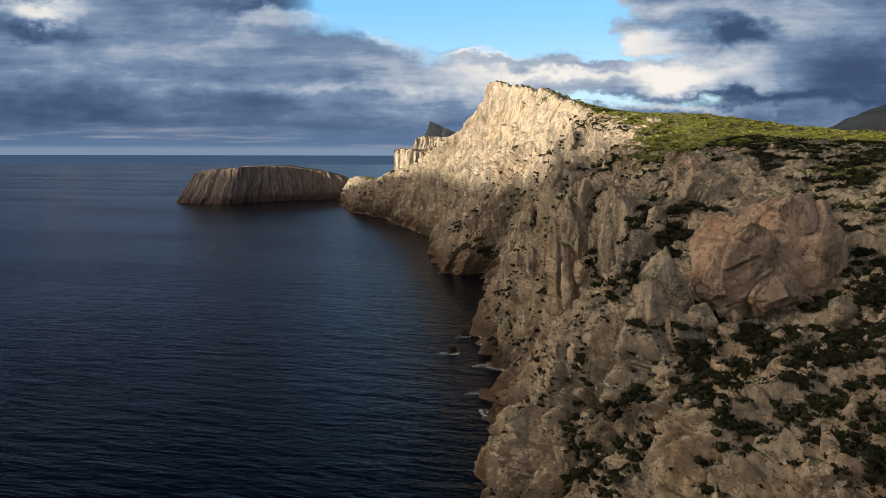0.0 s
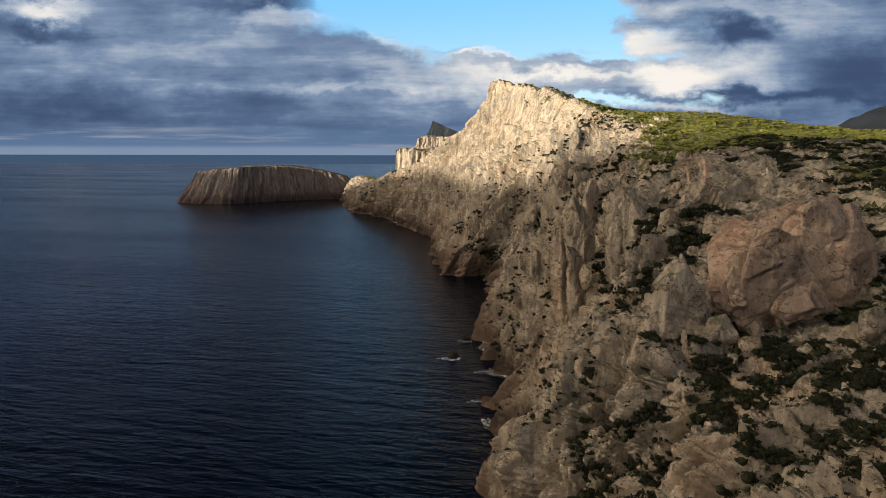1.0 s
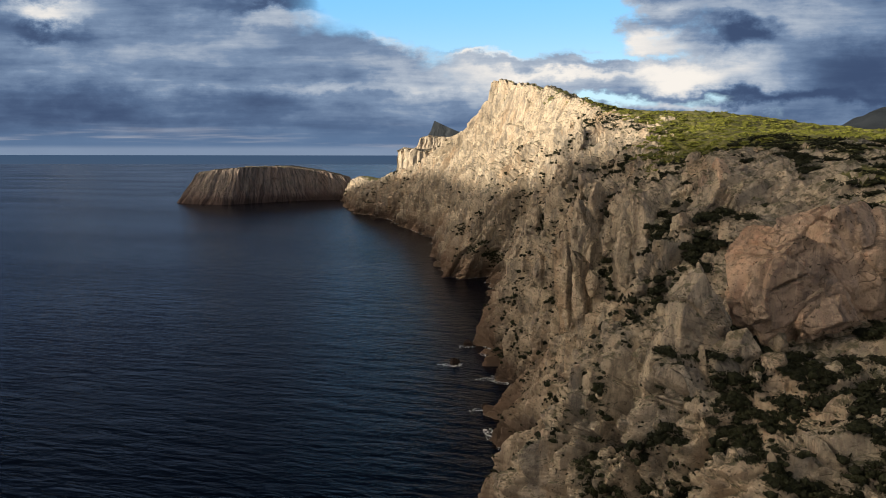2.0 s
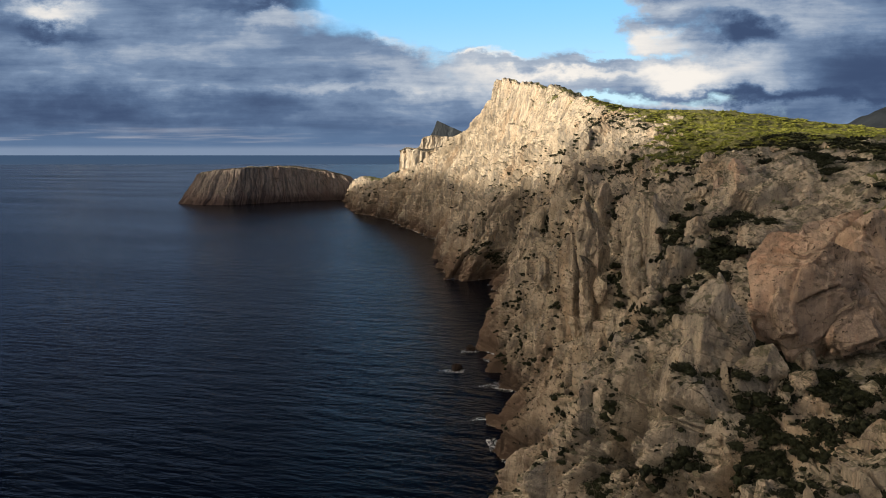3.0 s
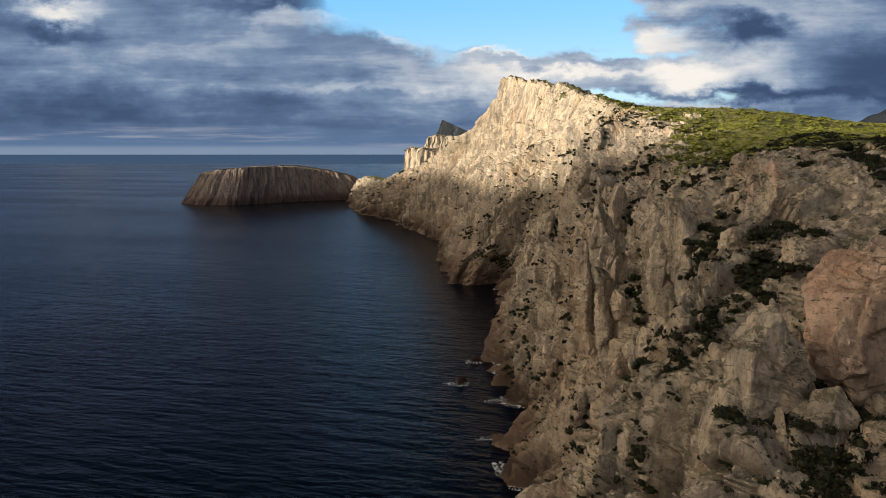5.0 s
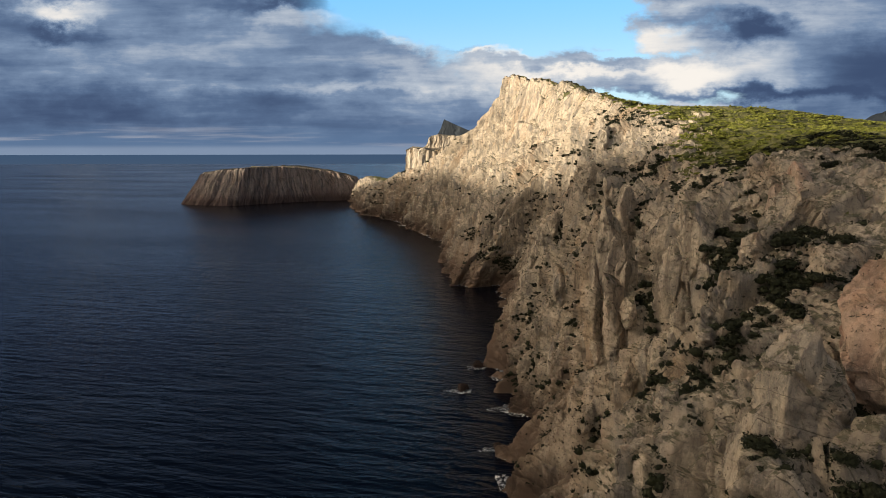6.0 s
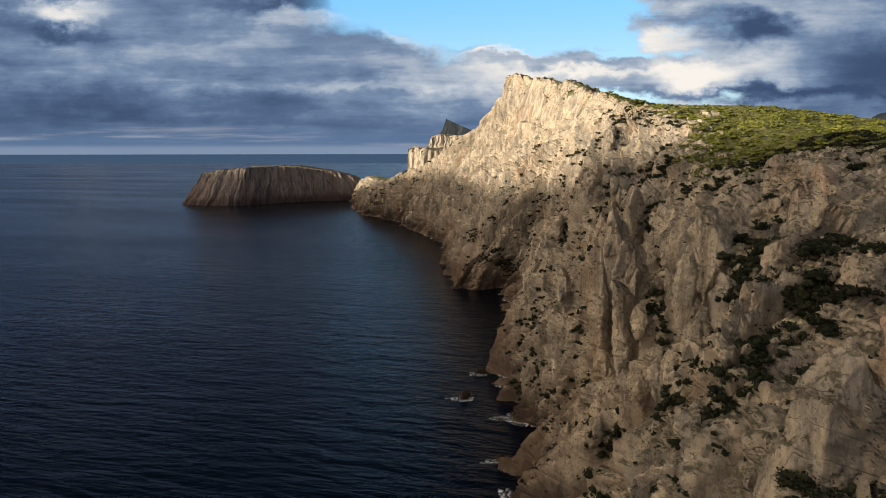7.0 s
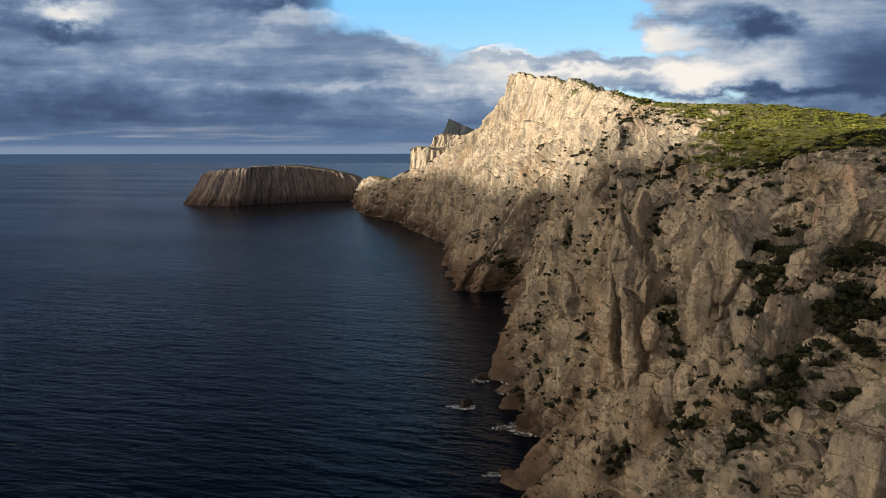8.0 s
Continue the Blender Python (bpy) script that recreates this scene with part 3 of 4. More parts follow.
def hill(name, x0, x1, y0, y1, height, mat, seed, nx, ny, label, bumps):
    """A range of hills over a rectangle of ground."""
    xs, ys = np.meshgrid(np.linspace(x0, x1, nx), np.linspace(y0, y1, ny))
    p = np.column_stack([xs.ravel(), ys.ravel(), np.zeros(xs.size)])
    z = height(xs.ravel(), ys.ravel()) + bumps * fbm(p / (bumps * 9), seed, 5)
    g = np.column_stack([p[:, :2], np.maximum(z, -6)])
    ob = new(name, mesh_from(name, g, grid_faces(ny, nx), mat, True))
    return tagged(ob, label, "hill", kind="structure")


hill("mountain", 1000, 4600, 2500, 4600, lambda x, y: 450 * np.exp(-((x - 2780) / 980) ** 2 - ((y - 3300) / 520) ** 2) + 180 * np.exp(-((x - 3700) / 600) ** 2 - ((y - 3300) / 600) ** 2) - 8,
     HAZY_MOUNTAIN, 61, 150, 110, "dark wooded mountain in the distance", 14)


def shade_ridge(x, y):
    """An unseen ridge added to shade the near cliffs, its skyline shaped to fit."""
    a, b = math.cos(SUN_AZ), math.sin(SUN_AZ)
    u, d = x * a - y * b, x * b + y * a
    sky = np.interp(u, [-1560, -1450, -1336, -1275, -1247, -1200, -1060, -915, -785, -634, -508, -439, -393, -326, -254, -195, -175, -150, -120, -60, 0, 500, 850],
                    [-30, 226, 226, 232, 213, 225, 250, 258, 266, 264, 252, 250, 257, 262, 269, 273, 277, 286, 312, 335, 345, 345, 20])
    return sky * np.exp(-((d + 900) / 130.0) ** 2) - 6 * (np.abs(d + 900) > 230)


# added out of view, only to block the low sun
hill("unseen_shade_ridge", -1700, -350, -1350, 1600, shade_ridge, FAR_ROCK, 67, 220, 420, "long unseen ridge added to shade the near cliffs", 2.2)


# ---------------------------------------------------------------- crags and boulders
def block_mesh(name, size, seed, mat, cell=0.4, planes=18, sharp=80.0, grain=0.6, amp=0.75):
    """A broken block of limestone of that size about its middle: flat faces between worn edges, joints and chips."""
    rng = np.random.default_rng(seed)
    cols = int(np.clip(1.55 * (size[0] + size[1]) / cell, 26, 260))
    rows = int(np.clip(0.9 * (size[2] + 0.5 * size[0]) / cell, 16, 170))
    th = np.linspace(0.0, math.pi, rows)[:, None] * np.ones((1, cols))
    ph = np.linspace(0, 2 * math.pi, cols, endpoint=False)[None] * np.ones((rows, 1))
    d = np.stack([np.sin(th) * np.cos(ph), np.sin(th) * np.sin(ph), np.cos(th)], -1).reshape(-1, 3)
    k = np.arange(planes) + 0.5
    nz, na = 1 - 2 * k / planes, 2.39996 * k + rng.uniform(0, 6)
    nrm = np.stack([np.sqrt(1 - nz * nz) * np.cos(na), np.sqrt(1 - nz * nz) * np.sin(na), nz], 1) + rng.normal(0, 0.22, (planes, 3))
    nrm /= np.linalg.norm(nrm, axis=1, keepdims=True)
    far = rng.uniform(0.62, 0.95, planes)
    reach = np.maximum(d @ nrm.T, 0.12) / far
    r = 1 / (np.log(np.exp(sharp * reach).sum(1)) / sharp)
    half = np.array(size) * 0.5
    g = d * r[:, None] * half
    unit = d / half
    unit /= np.linalg.norm(unit, axis=1, keepdims=True)
    relief = weathered(g + seed * 13.7, grain, seed, amp)
    g = g + unit * relief[:, None]
    return mesh_from(name, g, grid_faces(rows, cols, True), mat)


def crag(label, place, blocks_, mat=ROCK, seed=1, cell=0.4, grain=0.7):
    """A crag of a few great blocks: each its offset, size and lean."""
    ob = new("rock_outcrop")
    ob.matrix_world = pose(*place)
    for i, (x, y, z, sx, sy, sz, lean, turn) in enumerate(blocks_):
        piece = part("block", block_mesh("block", (sx, sy, sz), seed * 10 + i, mat, cell, grain=grain * min(1.0, 0.35 + max(sx, sz) / 24)), ob)
        piece.matrix_local = pose(x, y, z, -lean * 0.6, lean, turn)
    return tagged(ob, label, "rock", group="crags on the slope")


crag("broad rose-stained limestone crag with a shallow cave", (64, 126, 78),
     [(-7.5, 1, -2, 17, 15, 28, 6, 10), (6, 2, 0, 18, 15, 29, -4, -15), (-1, -3, -5, 14, 11, 13, 4, 30), (-11, -1, -3, 8, 9, 15, 10, 0), (11, -1, -7, 9, 9, 16, -8, 20), (0, 6, 4, 14, 10, 20, 0, 5)], PINK, 3, 0.36, 0.9)
crag("weathered buff limestone crag standing out of the slope", (42.5, 123.5, 67),
     [(0.5, 1, 1, 14, 11, 28, -10, 20), (5, -4.5, -4, 12, 10, 19, -24, 10), (-5, 0, -6, 9, 9, 18, 10, 0), (8.5, -8, -8, 9, 8, 12, -22, 40), (-1, -7, -11, 10, 8, 14, 0, 30)], ROCK, 7, 0.32, 0.8)
crag("leaning pale limestone slab in the scrub", (70, 112, 71), [(0, 0, 0, 5, 3.6, 8, 10, 10), (1.5, 1, -1.5, 4, 3, 5, -8, 40)], ROCK, 9, 0.3)
crag("pointed limestone fin on the cliff edge", (46, 162, 72), [(0, 0, 0, 8, 9, 21, -7, 5), (2.5, -2.5, -5, 7, 7, 12, -10, 30), (-3, 2, -5, 6, 7, 14, 6, 60)], ROCK, 10, 0.36)
crag("upright limestone pinnacle above the ledge", (53, 161, 80), [(0, 0, 0, 6, 7, 15, 0, 0), (2, 3, -3, 6, 5, 10, -5, 30)], ROCK, 12, 0.36)
crag("rounded egg-shaped boulder on the terrace", (66, 175, 92), [(0, 0, 0, 6, 7, 12, -4, 0), (-3, 1, -2, 4, 5, 8, 3, 30)], PINK, 14, 0.36)
crag("low broken crag at the foot of the slope", (43, 94, 51), [(0, 0, 0, 8, 8, 14, 6, 30), (4, -2, -2, 6, 6, 9, -8, 0), (-4, 2, -3, 6, 6, 10, 8, 60)], ROCK, 16, 0.3)
crag("grey rock knuckle among dark scrub", (56, 103, 62), [(0, 0, 0, 6, 5, 7, 8, 50), (2.5, 2, -1, 4, 4, 5, -6, 10)], ROCK, 17, 0.3)
crag("blocky crag on the edge of the terrace", (60, 150, 80), [(0, 0, 0, 8, 7, 12, 5, 15), (4, 2, -1, 6, 6, 9, -5, 50)], ROCK, 18, 0.36)
crag("tall grey crag under the terrace", (50, 180, 80), [(0, 0, 0, 8, 9, 24, 0, 0), (3, -4, -4, 7, 7, 15, -5, 35), (-4, 3, -6, 6, 7, 14, 5, 10)], ROCK, 19, 0.4)
crag("pair of grey pillars beside the cleft", (40, 205, 52), [(0, 0, 0, 7, 7, 46, -5, 0), (4, 7, 6, 8, 7, 44, -6, 30)], ROCK, 24, 0.45)
crag("tall pale buttress in the cliff wall", (52, 262, 62), [(0, 0, 0, 11, 10, 50, -7, 10), (6, 8, 8, 10, 9, 44, -8, 40), (-6, -6, -12, 8, 8, 30, -6, 0)], ROCK, 26, 0.5)
crag("steep pale buttress below the terrace", (40, 228, 48), [(0, 0, 0, 9, 9, 48, -8, 20), (7, 5, 12, 9, 8, 36, -8, 0)], ROCK, 28, 0.5)

# the small cave in the rose crag
for ob in [o for o in scene.objects if o.name.startswith("block") and o.parent.matrix_world.translation.x == 64]:
    place = ob.parent.matrix_world @ ob.matrix_local
    back = place.inverted()
    for vert in ob.data.vertices:
        at = place @ vert.co
        deep = math.exp(-(((at.x - 66.2) / 1.3) ** 4 + ((at.z - 78.6) / 1.5) ** 4))
        if at.y < 127 and deep > 0.02:
            vert.co = back @ (at + Vector((1.6, 9.0, 1.2)) * deep)

# rocks in the water
for label, (x, y), size, seed in (("small dark wet rock standing in the sea with white foam", (2.0, 305), (9, 6, 5.5), 21),
                                  ("low dark wet rock at the foot of the cliff", (9, 334), (7, 6, 6), 22),
                                  ("flat dark wet rock in the surf", (14, 252), (6, 4, 4), 23)):
    rock = new("sea_rock", block_mesh("sea_rock", size, seed, DARK_ROCK, 0.3))
    rock.matrix_world = pose(x, y, 0, 0, 0, seed * 20)
    tagged(rock, label, "sea rock", group="rocks in the surf")


# ---------------------------------------------------------------- picking places on the land
FLAT = COAST.reshape(-1, 3)
FLAT_N = COAST_N.reshape(-1, 3)
ROW = np.repeat(np.arange(COAST.shape[0]), COAST.shape[1])
spacing = np.linalg.norm(np.gradient(COAST, axis=0), axis=-1) * np.linalg.norm(np.gradient(COAST, axis=1), axis=-1)
AREA = spacing.reshape(-1)
picker = np.random.default_rng(5)


def scatter(weight, count):
    """Points of the land picked at random, by weight and area."""
    w = np.maximum(weight, 0) * AREA
    return picker.choice(len(FLAT), count, replace=False, p=w / w.sum())


clump = fbm(FLAT / 9.0, 500, 3)
# thickets in the gullies and hollows: place and radius
THICKETS = [(53, 121, 4), (58, 112, 5), (66, 103, 9), (60, 94, 8), (76, 112, 8), (80, 120, 6), (50, 107, 4), (45, 112, 3), (36, 118, 2.5), (34, 141, 2.5), (50, 166, 4), (42, 246, 6),
            (57, 385, 8), (92, 178, 10), (100, 198, 12), (92, 212, 9), (55, 150, 4), (48, 138, 3), (70, 85, 10), (52, 82, 5), (62, 160, 4), (75, 245, 6), (48, 290, 6), (95, 330, 8), (88, 362, 9), (92, 400, 9), (80, 300, 6), (86, 432, 8), (84, 270, 6),
            (52, 117, 5), (56, 114, 5), (54, 110, 4), (45, 113, 4), (43, 109, 4), (27.5, 131, 2.5), (54, 150, 3.5), (59, 149, 3.5), (34, 229, 4), (40, 271, 5), (35, 335, 4), (54, 178, 3), (45, 185, 3),
            (42, 91, 4), (52, 86, 5), (75, 119, 6), (86, 135, 6), (42.6, 143.6, 3.5), (47, 147, 3.5), (52, 148, 4), (38, 143, 2.5), (54, 174, 3), (35, 313, 4), (50, 295, 4), (48, 209, 3),
            (36, 164, 2.5), (40, 185, 2.5), (28, 104, 3)]
thick = np.zeros(len(FLAT))
for tx, ty, tr in THICKETS:
    thick = np.maximum(thick, np.exp(-((FLAT[:, 0] - tx) ** 2 + (FLAT[:, 1] - ty) ** 2) / (tr * tr)))
near_slope = (FLAT[:, 1] > 45) & (FLAT[:, 1] < 260) & (ROW > SEAMS[2])

# loose boulders on the slopes and along the terrace
boulders = [block_mesh("boulder", (2.4, 2.0, 2.4), 40 + i, ROCK, 0.17, 13, grain=0.22) for i in range(6)]
w = near_slope * (ROW < SEAMS[4] + 30) * (0.6 + clump) * (FLAT_N[:, 2] > 0.3)
for i, k in enumerate(scatter(w, 260)):
    ob = new("boulder", boulders[i % 6])
    grow = picker.uniform(0.5, 1.5) * (1.9 if i % 6 == 0 else 1.0)
    ob.matrix_world = Matrix.Translation(Vector(FLAT[k]) + Vector((0, 0, 0.1 * grow))) @ pose(0, 0, 0, picker.uniform(-15, 15), picker.uniform(-15, 15), picker.uniform(0, 360)) @ Matrix.Diagonal((grow, grow, grow, 1))
    tagged(ob, "pale limestone boulder lying on the scrubby slope", "boulder", group="boulders on the slope")
# pinnacles along the edge of the terrace
pins = [block_mesh("pinnacle", (5.0, 4.4, 9.0), 60 + i, ROCK, 0.26, 15, grain=0.42) for i in range(6)]
w = (FLAT[:, 1] > 170) & (FLAT[:, 1] < 420) & (ROW > SEAMS[2] - 30) & (ROW < SEAMS[3] + 25)
for i, k in enumerate(scatter(w * (0.7 + clump), 170)):
    ob = new("pinnacle", pins[i % 6])
    grow = picker.uniform(0.6, 1.35)
    ob.matrix_world = Matrix.Translation(Vector(FLAT[k]) + Vector((-0.6 * grow, -0.4 * grow, 1.6 * grow))) @ pose(0, 0, 0, picker.uniform(-8, 8), picker.uniform(-8, 8), picker.uniform(0, 360)) @ Matrix.Diagonal((grow, grow, grow * picker.uniform(0.8, 1.3), 1))
    tagged(ob, "weathered limestone pinnacle on the cliff edge", "pinnacle", group="pinnacles along the cliff edge")


def rubble(keys, seed):
    """Small broken stones lying about: one sheet of many."""
    rng = np.random.default_rng(seed)
    g = 1.618
    ball = np.array([(-1, g, 0), (1, g, 0), (-1, -g, 0), (1, -g, 0), (0, -1, g), (0, 1, g), (0, -1, -g), (0, 1, -g), (g, 0, -1), (g, 0, 1), (-g, 0, -1), (-g, 0, 1)]) / 1.9
    tris = np.array([(0, 11, 5), (0, 5, 1), (0, 1, 7), (0, 7, 10), (0, 10, 11), (1, 5, 9), (5, 11, 4), (11, 10, 2), (10, 7, 6), (7, 1, 8),
                     (3, 9, 4), (3, 4, 2), (3, 2, 6), (3, 6, 8), (3, 8, 9), (4, 9, 5), (2, 4, 11), (6, 2, 10), (8, 6, 7), (9, 8, 1)])
    size = rng.uniform(0.16, 0.75, (len(keys), 1, 1)) ** 1.3 * rng.uniform(0.6, 1.3, (len(keys), 1, 3))
    pts = ball[None] * rng.uniform(0.65, 1.25, (len(keys), 12, 1)) * size
    a = rng.uniform(0, 6.283, len(keys))
    c, s_ = np.cos(a)[:, None], np.sin(a)[:, None]
    pts = np.stack([pts[..., 0] * c - pts[..., 1] * s_, pts[..., 0] * s_ + pts[..., 1] * c, pts[..., 2]], -1) + FLAT[keys][:, None]
    faces = (tris[None] + 12 * np.arange(len(keys))[:, None, None]).reshape(-1, 3)
    ob = new("rubble", mesh_from("rubble", pts.reshape(-1, 3), faces, ROCK))
    return tagged(ob, "pale broken limestone rubble strewn over the slope", "rubble", kind="stuff")


w = near_slope * (ROW < SEAMS[4] + 30) * np.clip(fbm(FLAT / 6.0, 530, 3) + 0.35, 0, 1) * np.clip((FLAT_N[:, 2] - 0.3) * 2, 0, 1)
rubble(scatter(w, 7000), 77)


# ---------------------------------------------------------------- scrub
def leaf_cloud(rng, count, leaf, lobes, squash=0.75):
    """Leaf blades over a lumpy crown about 1 m in radius: points and triangles."""
    mid = rng.normal(0, 0.42, (lobes, 3)) * (1, 1, 0.5)
    rad = rng.uniform(0.38, 0.68, lobes)
    which = rng.integers(0, lobes, count)
    way = rng.normal(0, 1, (count, 3))
    way[:, 2] = np.abs(way[:, 2]) * 0.9 - 0.25
    way /= np.linalg.norm(way, axis=1, keepdims=True)
    at = mid[which] + way * (rad[which] * rng.uniform(0.75, 1.25, count))[:, None]
    at[:, 2] = np.maximum(at[:, 2] * squash + 0.45, 0.02)
    side = np.cross(way, rng.normal(0, 1, (count, 3)))
    side /= np.linalg.norm(side, axis=1, keepdims=True)
    up = np.cross(side, way) + way * rng.uniform(-0.5, 0.9, count)[:, None]
    size = leaf * rng.uniform(0.6, 1.4, count)[:, None]
    pts = np.stack([at - side * size * 0.5, at + side * size * 0.5, at + up * size], 1).reshape(-1, 3)
    return pts, np.arange(len(pts)).reshape(-1, 3), mid, rad


def core_blob(mid, rad, rng, shrink=0.7, squash=0.75):
    """The dense inside of a crown: low lumps."""
    th, ph = np.linspace(0, math.pi, 7)[:, None] * np.ones((1, 9)), np.linspace(0, 2 * math.pi, 9, endpoint=False)[None] * np.ones((7, 1))
    ball = np.stack([np.sin(th) * np.cos(ph), np.sin(th) * np.sin(ph), np.cos(th)], -1).reshape(-1, 3)
    quads = grid_faces(7, 9, True)
    tris = np.concatenate([quads[:, :3], quads[:, [0, 2, 3]]])
    pts, faces = [], []
    for i, (m, r) in enumerate(zip(mid, rad)):
        b = ball * (r * shrink * rng.uniform(0.85, 1.1, (len(ball), 1))) + m
        b[:, 2] = np.maximum(b[:, 2] * squash + 0.45, -0.1)
        pts.append(b)
        faces.append(tris + i * len(ball))
    return np.concatenate(pts), np.concatenate(faces)


def shrub_meshes(i, mat):
    rng = np.random.default_rng(700 + i)
    pts, tri, mid, rad = leaf_cloud(rng, 560, 0.17, 9)
    core, ct = core_blob(mid, rad, rng)
    crown = mesh_from("foliage", np.concatenate([pts, core]), np.concatenate([tri, ct + len(pts)]), mat)
    bm = bmesh.new()
    for s in range(4):
        a = s * 1.6 + i
        m = Matrix.Translation((0.12 * math.cos(a), 0.12 * math.sin(a), 0.1)) @ Euler((0.5 * math.sin(a), -0.5 * math.cos(a), 0)).to_matrix().to_4x4()
        bmesh.ops.create_cone(bm, cap_ends=True, segments=5, radius1=0.055, radius2=0.02, depth=0.9, matrix=m)
    stem = bpy.data.meshes.new("stem")
    bm.to_mesh(stem)
    bm.free()
    stem.materials.append(TWIG)
    return crown, stem


SHRUBS = [shrub_meshes(i, SCRUB) for i in range(6)]


def shrub(place, grow, tall, turn, i, label):
    ob = new("shrub")
    crown, stem = SHRUBS[i % 6]
    part("foliage", crown, ob)
    part("stem", stem, ob)
    ob.matrix_world = pose(*place, 0, 0, turn) @ Matrix.Diagonal((grow, grow, grow * tall, 1))
    return tagged(ob, label, "shrub", group="shrubs on the slope")


w = near_slope * (FLAT[:, 1] < 215) * (ROW < SEAMS[4] + 36) * np.clip((FLAT_N[:, 2] - 0.25) * 2, 0, 1) * (np.clip(clump, 0, 1) ** 2 * 0.5 + thick)
for i, k in enumerate(scatter(w, 290)):
    shrub(FLAT[k] - (0, 0, 0.25), picker.uniform(0.8, 2.1), picker.uniform(0.65, 1.0), picker.uniform(0, 360), i, "dark green evergreen shrub growing between the rocks")


def spread(name, keys, grow, tall, mat, label, leaves, leaf, lobes, seed, sink=0.3):
    """Many low plants as one sheet of growth."""
    rng = np.random.default_rng(seed)
    kinds = []
    for _ in range(8):
        pts, tri, mid, rad = leaf_cloud(rng, leaves, leaf, lobes)
        core, ct = core_blob(mid[:3], rad[:3] * 1.15, rng)
        kinds.append((np.concatenate([pts, core]), np.concatenate([tri, ct + len(pts)])))
    allp, allf, base = [], [], 0
    for k in keys:
        pts, tri = kinds[rng.integers(0, 8)]
        a, g = rng.uniform(0, 6.283), rng.uniform(*grow)
        c, s = math.cos(a) * g, math.sin(a) * g
        q = np.column_stack([pts[:, 0] * c - pts[:, 1] * s, pts[:, 0] * s + pts[:, 1] * c, pts[:, 2] * g * tall]) + FLAT[k] - (0, 0, sink * g)
        allp.append(q)
        allf.append(tri + base)
        base += len(q)
    ob = new(name, mesh_from(name, np.concatenate(allp), np.concatenate(allf), mat))
    return tagged(ob, label, "scrub", kind="stuff")


# scrub on ledges and in the clefts of the cliff
hollow = CLEFT.reshape(-1)
ledge = np.clip((FLAT_N[:, 2] - 0.3) * 1.6, 0, 1)
w = (ROW > SEAMS[1] + 18) * (ROW < SEAMS[4]) * (FLAT[:, 1] > 45) * (FLAT[:, 1] < 560) * ((FLAT[:, 1] < 430) | (FLAT[:, 2] < 108)) * (ledge * np.clip(clump - 0.02, 0, 1) ** 1.5 * 1.6 + 7.0 * hollow ** 1.5 * np.clip(clump + 0.25, 0, 1) ** 1.2 + 1.6 * thick * (0.25 + ledge))
spread("ledge_scrub", scatter(w, 7600), (0.45, 1.7), 1.15, SCRUB, "dark green scrub on ledges and in clefts of the cliff", 60, 0.30, 4, 811)
w = (ROW > SEAMS[1] + 18) * (ROW < SEAMS[4]) * (FLAT[:, 1] > 560) * (FLAT[:, 2] < 116) * (ledge + 1.0 * hollow ** 2) * np.clip(fbm(FLAT / 30.0, 520, 3), 0, 1) ** 2
spread("far_ledge_scrub", scatter(w, 420), (1.0, 2.8), 0.8, SCRUB, "dark scrub on the far cliffs", 30, 0.5, 4, 812)
# dense thickets on the near slope
w = near_slope * (FLAT[:, 1] < 200) * (ROW < SEAMS[4] + 36) * np.clip(thick - 0.45, 0, 1) * (0.2 + ledge)
spread("thicket_scrub", scatter(w, 650), (0.6, 1.6), 1.0, SCRUB, "dense dark evergreen thicket filling the gullies", 90, 0.24, 5, 817)
# small tufts dotted over the rock
w = (ROW > SEAMS[1] + 20) * (ROW < SEAMS[4]) * (FLAT[:, 1] > 45) * (FLAT[:, 1] < 330) * (0.25 + ledge) * np.clip(clump + 0.6, 0.1, 1)
spread("tufts", scatter(w, 4200), (0.18, 0.6), 0.9, SCRUB, "small dark tufts dotted over the rock", 14, 0.6, 3, 816, 0.15)
# heath on top
top = COVER.reshape(-1)
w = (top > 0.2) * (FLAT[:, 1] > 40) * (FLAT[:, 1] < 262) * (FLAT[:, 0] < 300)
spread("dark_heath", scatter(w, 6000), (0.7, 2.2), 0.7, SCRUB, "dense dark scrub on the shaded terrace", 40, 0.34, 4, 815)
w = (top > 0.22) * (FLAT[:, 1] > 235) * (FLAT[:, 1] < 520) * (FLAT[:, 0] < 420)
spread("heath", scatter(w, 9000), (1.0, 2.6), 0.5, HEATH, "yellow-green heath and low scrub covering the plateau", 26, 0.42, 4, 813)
w = (top > 0.15) * (FLAT[:, 1] > 500) * (FLAT[:, 1] < 900) * (FLAT[:, 0] < 300)
spread("crest_scrub", scatter(w, 1900), (0.8, 1.9), 0.6, SCRUB, "dark scrub along the crest of the peak", 22, 0.6, 4, 814)


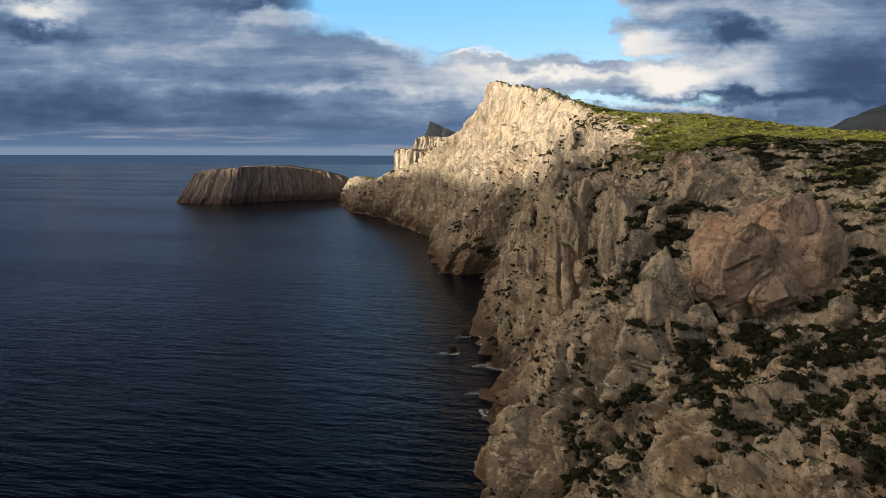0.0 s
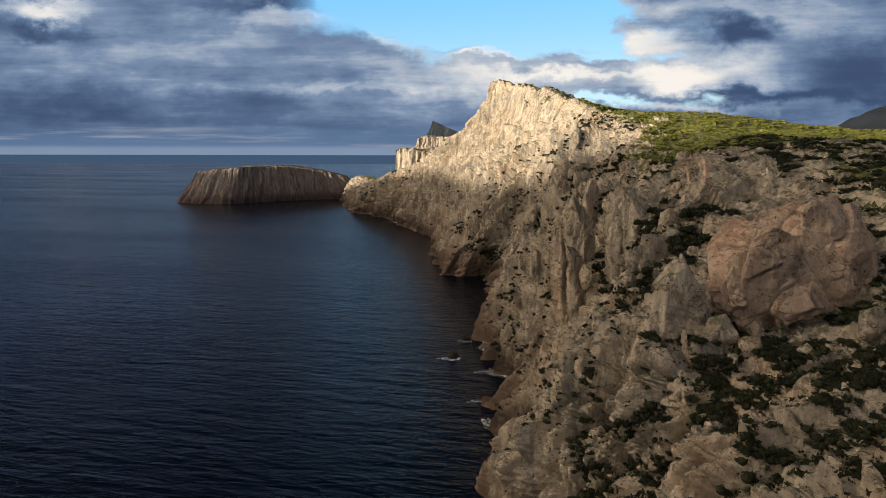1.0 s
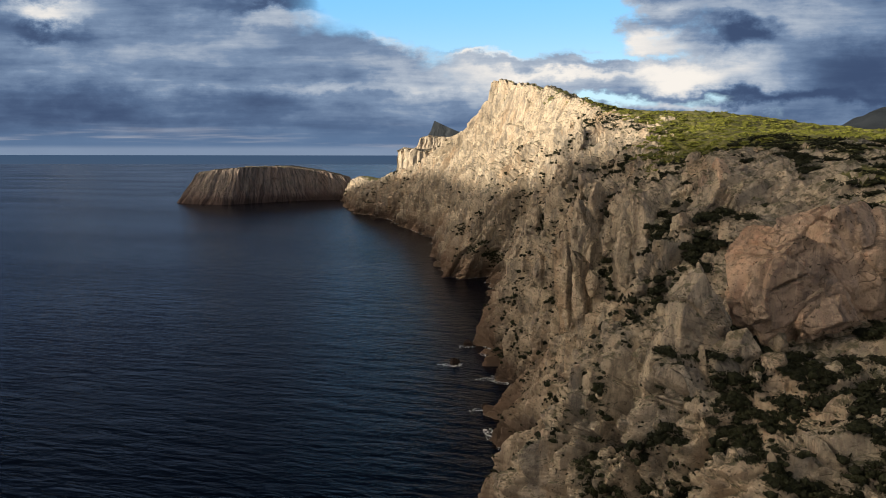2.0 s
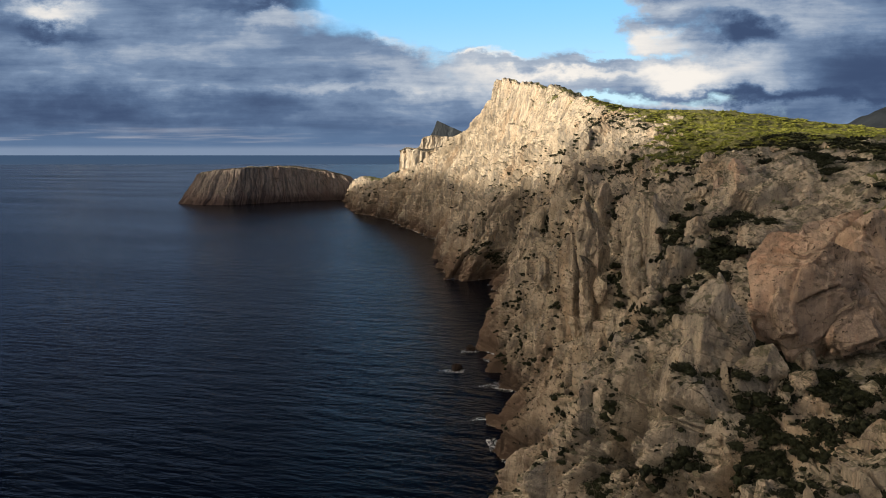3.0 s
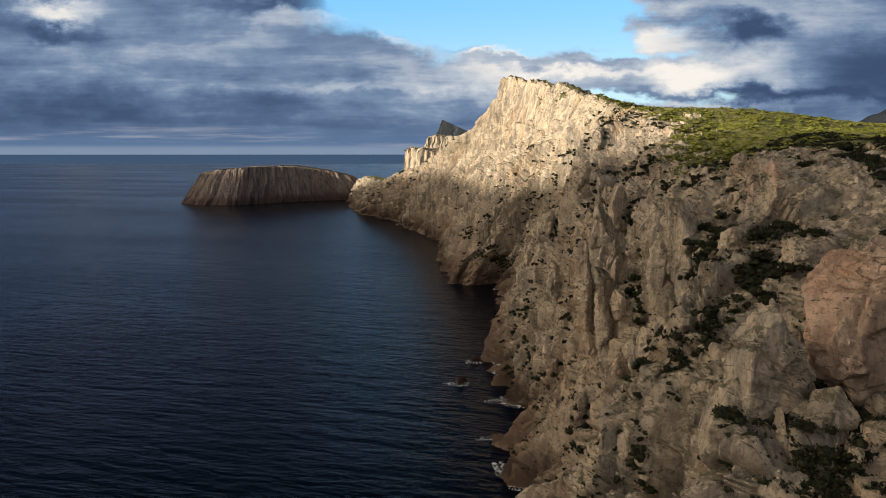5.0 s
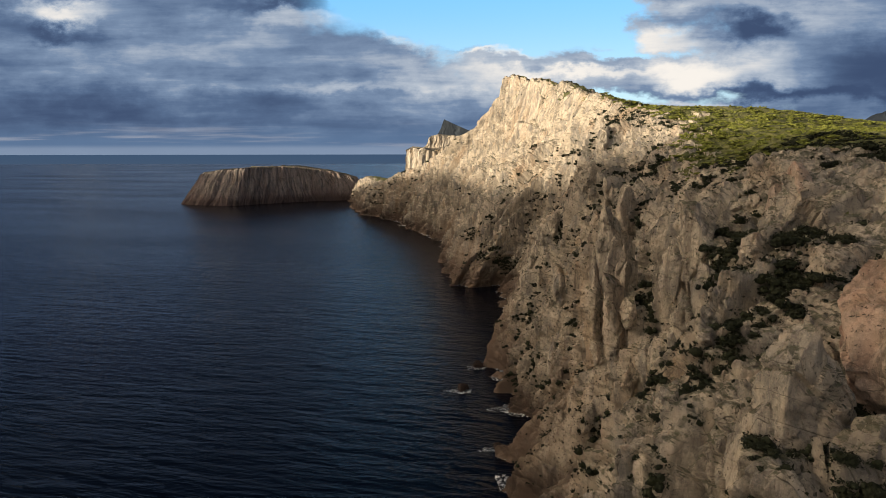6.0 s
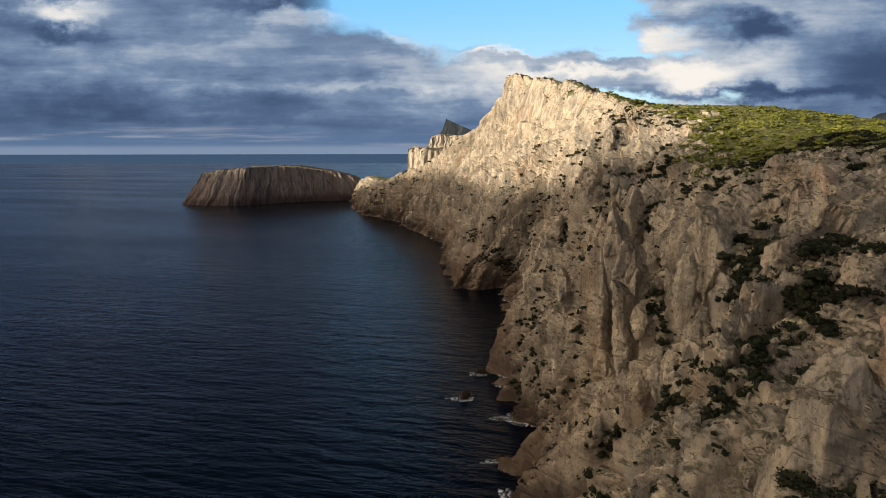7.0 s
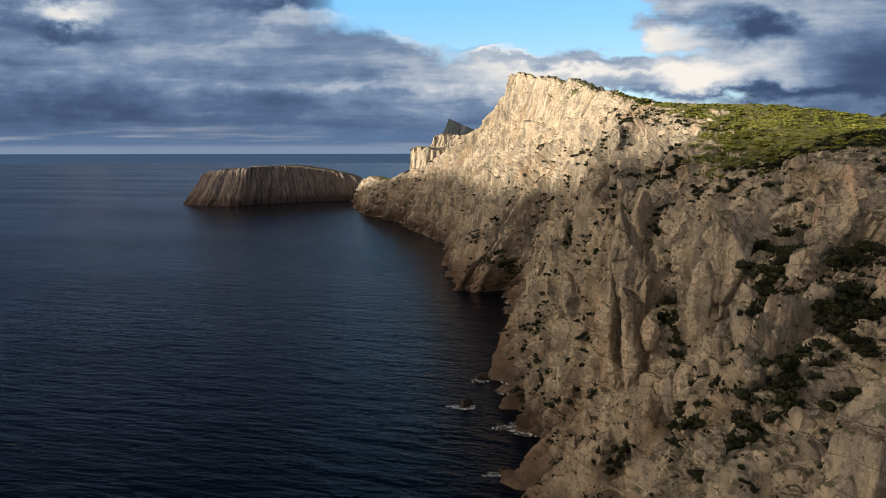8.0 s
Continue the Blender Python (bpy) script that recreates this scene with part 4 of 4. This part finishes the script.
# ---------------------------------------------------------------- foam along the foot of the cliff
def foam_line():
    rows, cols = COAST.shape[:2]
    low = COAST[: SEAMS[2]]
    hit = np.argmax(low[..., 2] > 0.15, axis=0)
    edge = low[hit, np.arange(cols)]
    keep = (edge[:, 1] > 100) & (edge[:, 1] < 1100)
    edge = edge[keep]
    soft = edge.copy()
    for _ in range(6):
        soft[1:-1] = (soft[:-2] + soft[2:] + 2 * soft[1:-1]) / 4
    go = np.gradient(soft[:, :2], axis=0)
    out = np.column_stack([-go[:, 1], go[:, 0]])
    out /= np.linalg.norm(out, axis=1, keepdims=True) + 1e-9
    if out[:, 0].mean() > 0:
        out = -out
    p = np.column_stack([soft[:, :2], np.zeros(len(soft))])
    wide = np.clip(fbm(p / 11, 900, 3) * 3.2 + 0.5, 0, 3.2) * np.interp(soft[:, 1], [180, 400, 1000], [1.0, 1.2, 1.8])
    lines = []
    for w_, z in ((-2.5, 0.1), (0.0, 0.25), (0.5, 0.22), (1.0, 0.08)):
        xy = soft[:, :2] + out * (w_ * wide[:, None] if w_ > 0 else w_)
        lines.append(np.column_stack([xy, np.full(len(xy), z)]))
    g = np.stack(lines)
    ob = new("foam", mesh_from("foam", g.reshape(-1, 3), grid_faces(*g.shape[:2]), FOAM, True))
    return tagged(ob, "white surf breaking along the foot of the cliff", "foam", kind="stuff")


foam_line()


def foam_patch(x, y, rx, ry, seed):
    """A ragged patch of foam round a rock."""
    a = np.linspace(0, 2 * math.pi, 40, endpoint=False)
    edge = 0.75 + 0.35 * fbm(np.column_stack([np.cos(a), np.sin(a), np.full(40, seed)]) * 1.6, seed, 3)
    lines = [np.column_stack([x + rx * f * edge * np.cos(a), y + ry * f * edge * np.sin(a), np.full(40, z)]) for f, z in ((1.0, 0.06), (0.8, 0.2), (0.4, 0.22), (0.02, 0.2))]
    g = np.stack(lines)
    ob = new("foam_patch", mesh_from("foam_patch", g.reshape(-1, 3), grid_faces(4, 40, True), FOAM, True))
    return tagged(ob, "ragged white foam washing round a dark rock", "foam", kind="stuff")


for i, (fx, fy, rx, ry) in enumerate(((0.5, 303, 6.5, 3.5), (8, 332, 6, 4), (12, 251, 6.5, 2.5), (14, 231, 3, 6), (16, 284, 5, 3))):
    foam_patch(fx, fy, rx, ry, i + 3)
